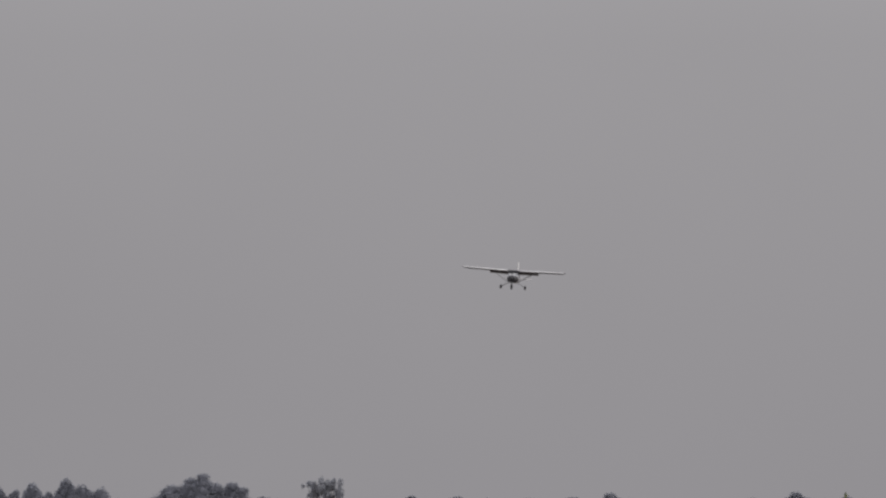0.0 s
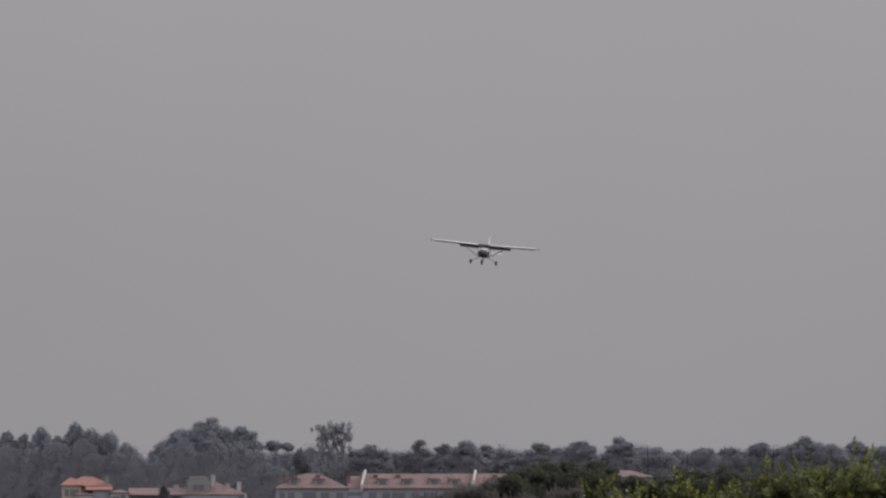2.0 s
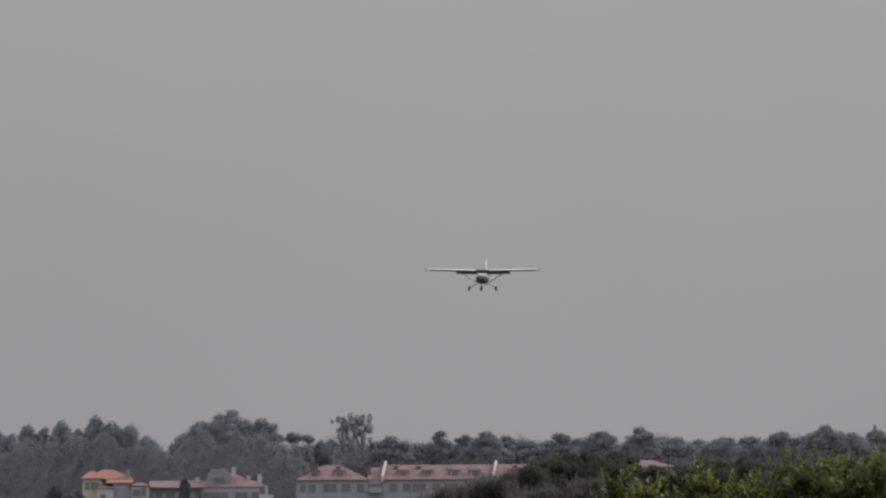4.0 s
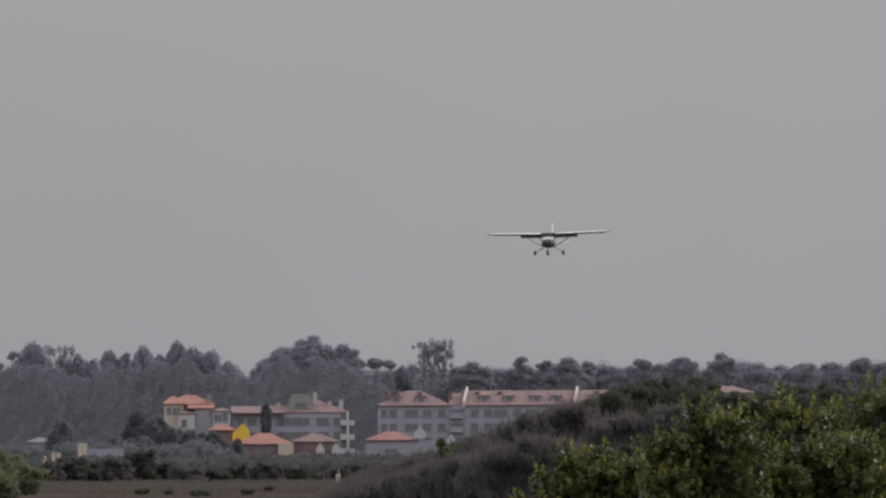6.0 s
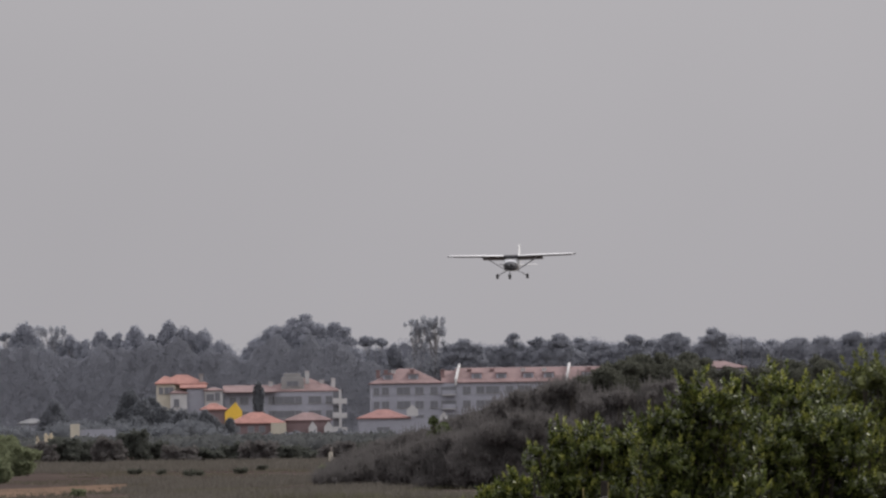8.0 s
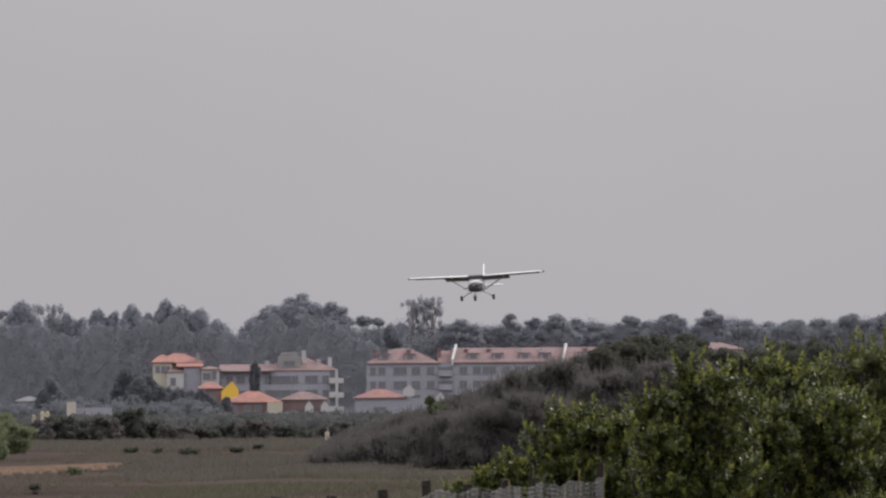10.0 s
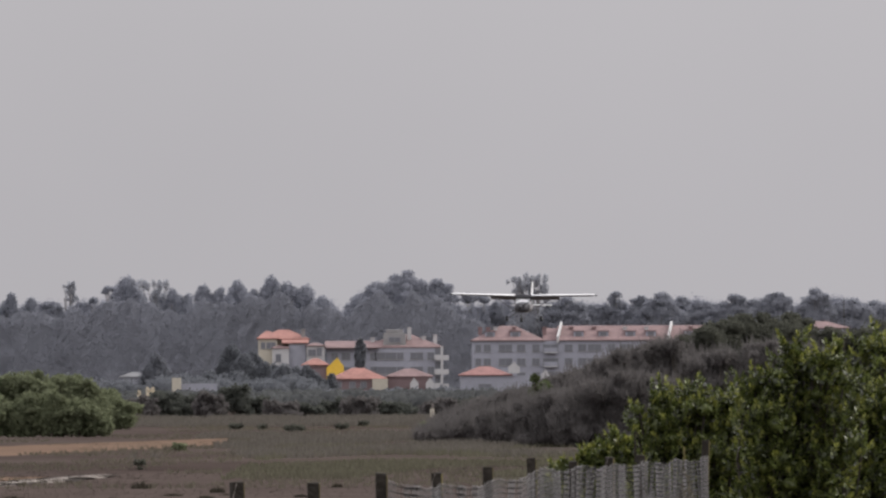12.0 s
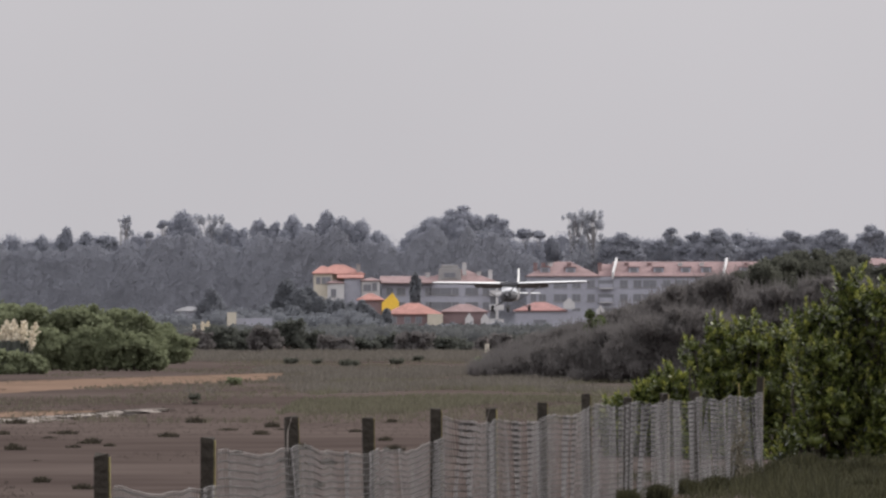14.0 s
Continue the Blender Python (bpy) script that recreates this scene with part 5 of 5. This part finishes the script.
    loft(bm, [[(x, y, z) for x, y in ((0, y0), (0.05, y0 + c * 0.3), (0.012, y0 + c), (-0.012, y0 + c), (-0.05, y0 + c * 0.3))] for y0, c, z in ((3.55, 1.45, 0.15), (4.0, 1.05, 0.8), (4.5, 0.58, 1.74))])
    part("fin", bm_mesh("fin", bm, PLANE_WHITE), thing, "white upright tail fin")
    for sx in (-1, 1):
        bm = bmesh.new()
        loft(bm, [foil(sx * 0.03, 3.9, 0.16, 0.95, 0.08), foil(sx * 1.36, 4.1, 0.16, 0.68, 0.07)])
        part("tailplane", bm_mesh("tailplane", bm, PLANE_WHITE, smooth=True), thing)
    # undercarriage
    for sx in (-1, 1):
        leg = new("main_gear")
        leg.parent = thing
        bm = bmesh.new()
        tube(bm, [(sx * 0.38, 0.35, -0.42), (sx * 0.86, 0.38, -0.66), (sx * 1.08, 0.38, -0.84)], [0.035, 0.03, 0.028], 6)
        part("leg", bm_mesh("leg", bm, STEEL), leg)
        bm = bmesh.new()
        tyre(bm, sx * 1.15, 0.38, -0.86, 0.20, 0.085)
        part("tyre", bm_mesh("tyre", bm, RUBBER, smooth=True), leg)
        bm = bmesh.new()
        tube(bm, [(sx * 1.06, 0.38, -0.86), (sx * 1.245, 0.38, -0.86)], [0.08, 0.08], 12)
        part("hub", bm_mesh("hub", bm, ALLOY), leg)
    leg = new("nose_gear")
    leg.parent = thing
    bm = bmesh.new()
    tube(bm, [(0, -1.05, -0.40), (0, -1.12, -0.80)], [0.03, 0.028], 6)
    tube(bm, [(-0.10, -1.12, -0.72), (-0.10, -1.14, -0.97)], [0.016, 0.016], 5)
    tube(bm, [(0.10, -1.12, -0.72), (0.10, -1.14, -0.97)], [0.016, 0.016], 5)
    box(bm, -0.10, 0.10, -1.15, -1.09, -0.74, -0.70)
    part("fork", bm_mesh("fork", bm, STEEL), leg)
    bm = bmesh.new()
    tyre(bm, 0, -1.14, -0.97, 0.20, 0.08)
    part("tyre", bm_mesh("tyre", bm, RUBBER, smooth=True), leg)
    # propeller
    prop = new("propeller")
    prop.parent = thing
    prop.location = (0, -1.66, -0.14)
    bm = bmesh.new()
    loft(bm, [oval(0.04, 0.26, -0.13, 0.13, 12, 2), oval(-0.08, 0.22, -0.11, 0.11, 12, 2), oval(-0.20, 0.06, -0.03, 0.03, 12, 2)])
    part("spinner", bm_mesh("spinner", bm, PLANE_GREY, smooth=True), prop, "grey spinner cone")
    for sz in (-1, 1):
        bm = bmesh.new()
        loft(bm, [[(sz * x, y, sz * z) for x, y in ((-c, -0.02), (c, 0.015), (c, 0.025), (-c, -0.01))] for c, z in ((0.02, 0.1), (0.03, 0.4), (0.025, 0.66), (0.01, 0.78))])
        part("blade", bm_mesh("blade", bm, RUBBER), prop, "slim black blade")
    tagged(thing, "small white high-wing aeroplane landing with flaps and wheels down", "aeroplane")
    return thing, prop


def tyre(bm, x, y, z, r, half):
    rings = []
    n = 18
    for k in range(n):
        a = math.tau * k / n
        c, s = math.cos(a), math.sin(a)
        rings.append([(x + q, y + (r - e) * c, z + (r - e) * s) for q, e in ((-half * 0.6, r * 0.5), (-half, r * 0.25), (-half * 0.6, 0.01), (half * 0.6, 0.01), (half, r * 0.25), (half * 0.6, r * 0.5))])
    rows = [[bm.verts.new(p) for p in ring] for ring in rings]
    for i in range(n):
        r0, r1 = rows[i], rows[(i + 1) % n]
        for k in range(6):
            bm.faces.new((r0[k], r0[(k + 1) % 6], r1[(k + 1) % 6], r1[k]))


ground()
tracks()
grass_field("dry_grass", 14000, (-12, 60), (150, 430), 0.09, DRY_GRASS, "sparse olive and straw-coloured dry grass", 31, -0.05)
grass_field("olive_grass", 7000, (-3, 60), (165, 250), 0.12, OLIVE_GRASS, "band of low olive grass beyond the fence", 33, -0.1)
grass_field("rough_grass", 9000, (-60, 60), (372, 468), 0.20, ROUGH_GRASS, "rough brown-grey grass along the foot of the hedge", 34, -0.2)
grass_field("tall_weeds", 6000, (-6, 60), (212, 325), 0.18, ROUGH_GRASS, "patchy stand of tall grey-brown weeds on the field", 36, 0.06)
grass_field("brown_stubble", 5200, (-60, 60), (62, 190), 0.045, STRAW, "scattered dark stubble on the bare soil", 32, 0.02)
skyline(WEST_TREES, 100)
skyline(EAST_TREES, 100 + len(WEST_TREES))
wood_mass("far_woods", 2125, ((-260, 240, 290, 660, 705, 900, 1100, 2230), (428, 426, 416, 417, 437, 430, 427, 425)), "dense woodland closing the view behind the houses, greyed for haze", 7, 200000, 26000, 1.9, WOODS)
wood_mass("wood_edge", 2072, ((-260, 240, 300, 420, 560, 660, 710, 760, 870, 910, 960), (446, 440, 420, 428, 416, 420, 446, 414, 412, 436, 462)), "lower growth along the foot of the wood, haze in its colour", 8, 170000, 900, 3.0, UNDERWOOD)
houses()
village_trees()
thickets()
pampas(22, 662, 562, 92, 41, 16)
pampas(362, 612, 566, 40, 42, 7)
marker_post()
near_bushes()
field_weeds()
dry_stalks()
fence()
PLANE, PROP = aeroplane()

# seconds, x, y, z, bank, heading
FLIGHT = [
    (0, 31.21, 855.0, 30.93, 4.1, -7.0),
    (0.5, 29.82, 844.5, 29.84, 4.4, -6.9),
    (1, 28.32, 834.0, 28.87, 3.2, -6.8),
    (1.5, 27.29, 823.5, 27.73, 4.4, -6.8),
    (2, 26.23, 813.0, 26.72, 5.6, -6.7),
    (2.5, 25.44, 802.5, 25.59, 2.9, -6.6),
    (3, 24.46, 792.0, 24.58, 2.5, -6.5),
    (3.2, 24.09, 787.8, 24.20, 2.4, -6.5),
    (5.3, 21.79, 743.7, 19.69, -2.7, -4.5),
    (5.5, 21.48, 739.5, 19.35, -2.3, -4.9),
    (6, 20.58, 729.0, 18.27, -1.2, -6.0),
    (6.5, 19.79, 718.5, 17.11, 0.3, -7.0),
    (7, 19.01, 708.0, 16.06, 0.9, -7.8),
    (7.5, 18.14, 697.5, 14.99, 1.5, -8.7),
    (7.7, 17.77, 693.3, 14.53, 0.8, -9.0),
    (9.8, 14.26, 649.2, 10.52, -2.7, -8.6),
    (10, 13.86, 645.0, 10.26, -2.8, -8.5),
    (10.5, 12.84, 634.5, 9.46, -2.8, -8.4),
    (11, 11.67, 624.0, 8.63, -2.8, -8.3),
    (11.5, 10.40, 613.5, 7.77, -1.4, -8.1),
    (12, 9.05, 603.0, 6.89, 0.7, -7.9),
    (12.5, 7.79, 592.5, 5.97, -1.8, -7.7),
    (13, 6.45, 582.0, 4.97, 1.1, -7.4),
    (13.5, 5.30, 571.5, 4.15, 1.3, -7.2),
    (14, 4.16, 561.0, 3.27, -0.4, -7.0),
]


def motions():
    walk(PLANE, [(t, pose(x, y, z, -1.5, bank, heading)) for t, x, y, z, bank, heading in FLIGHT])
    walk(PROP, [(0.1 * i, pose(0, -1.66, -0.14, 0, 80 * i, 0)) for i in range(141)])


motions()
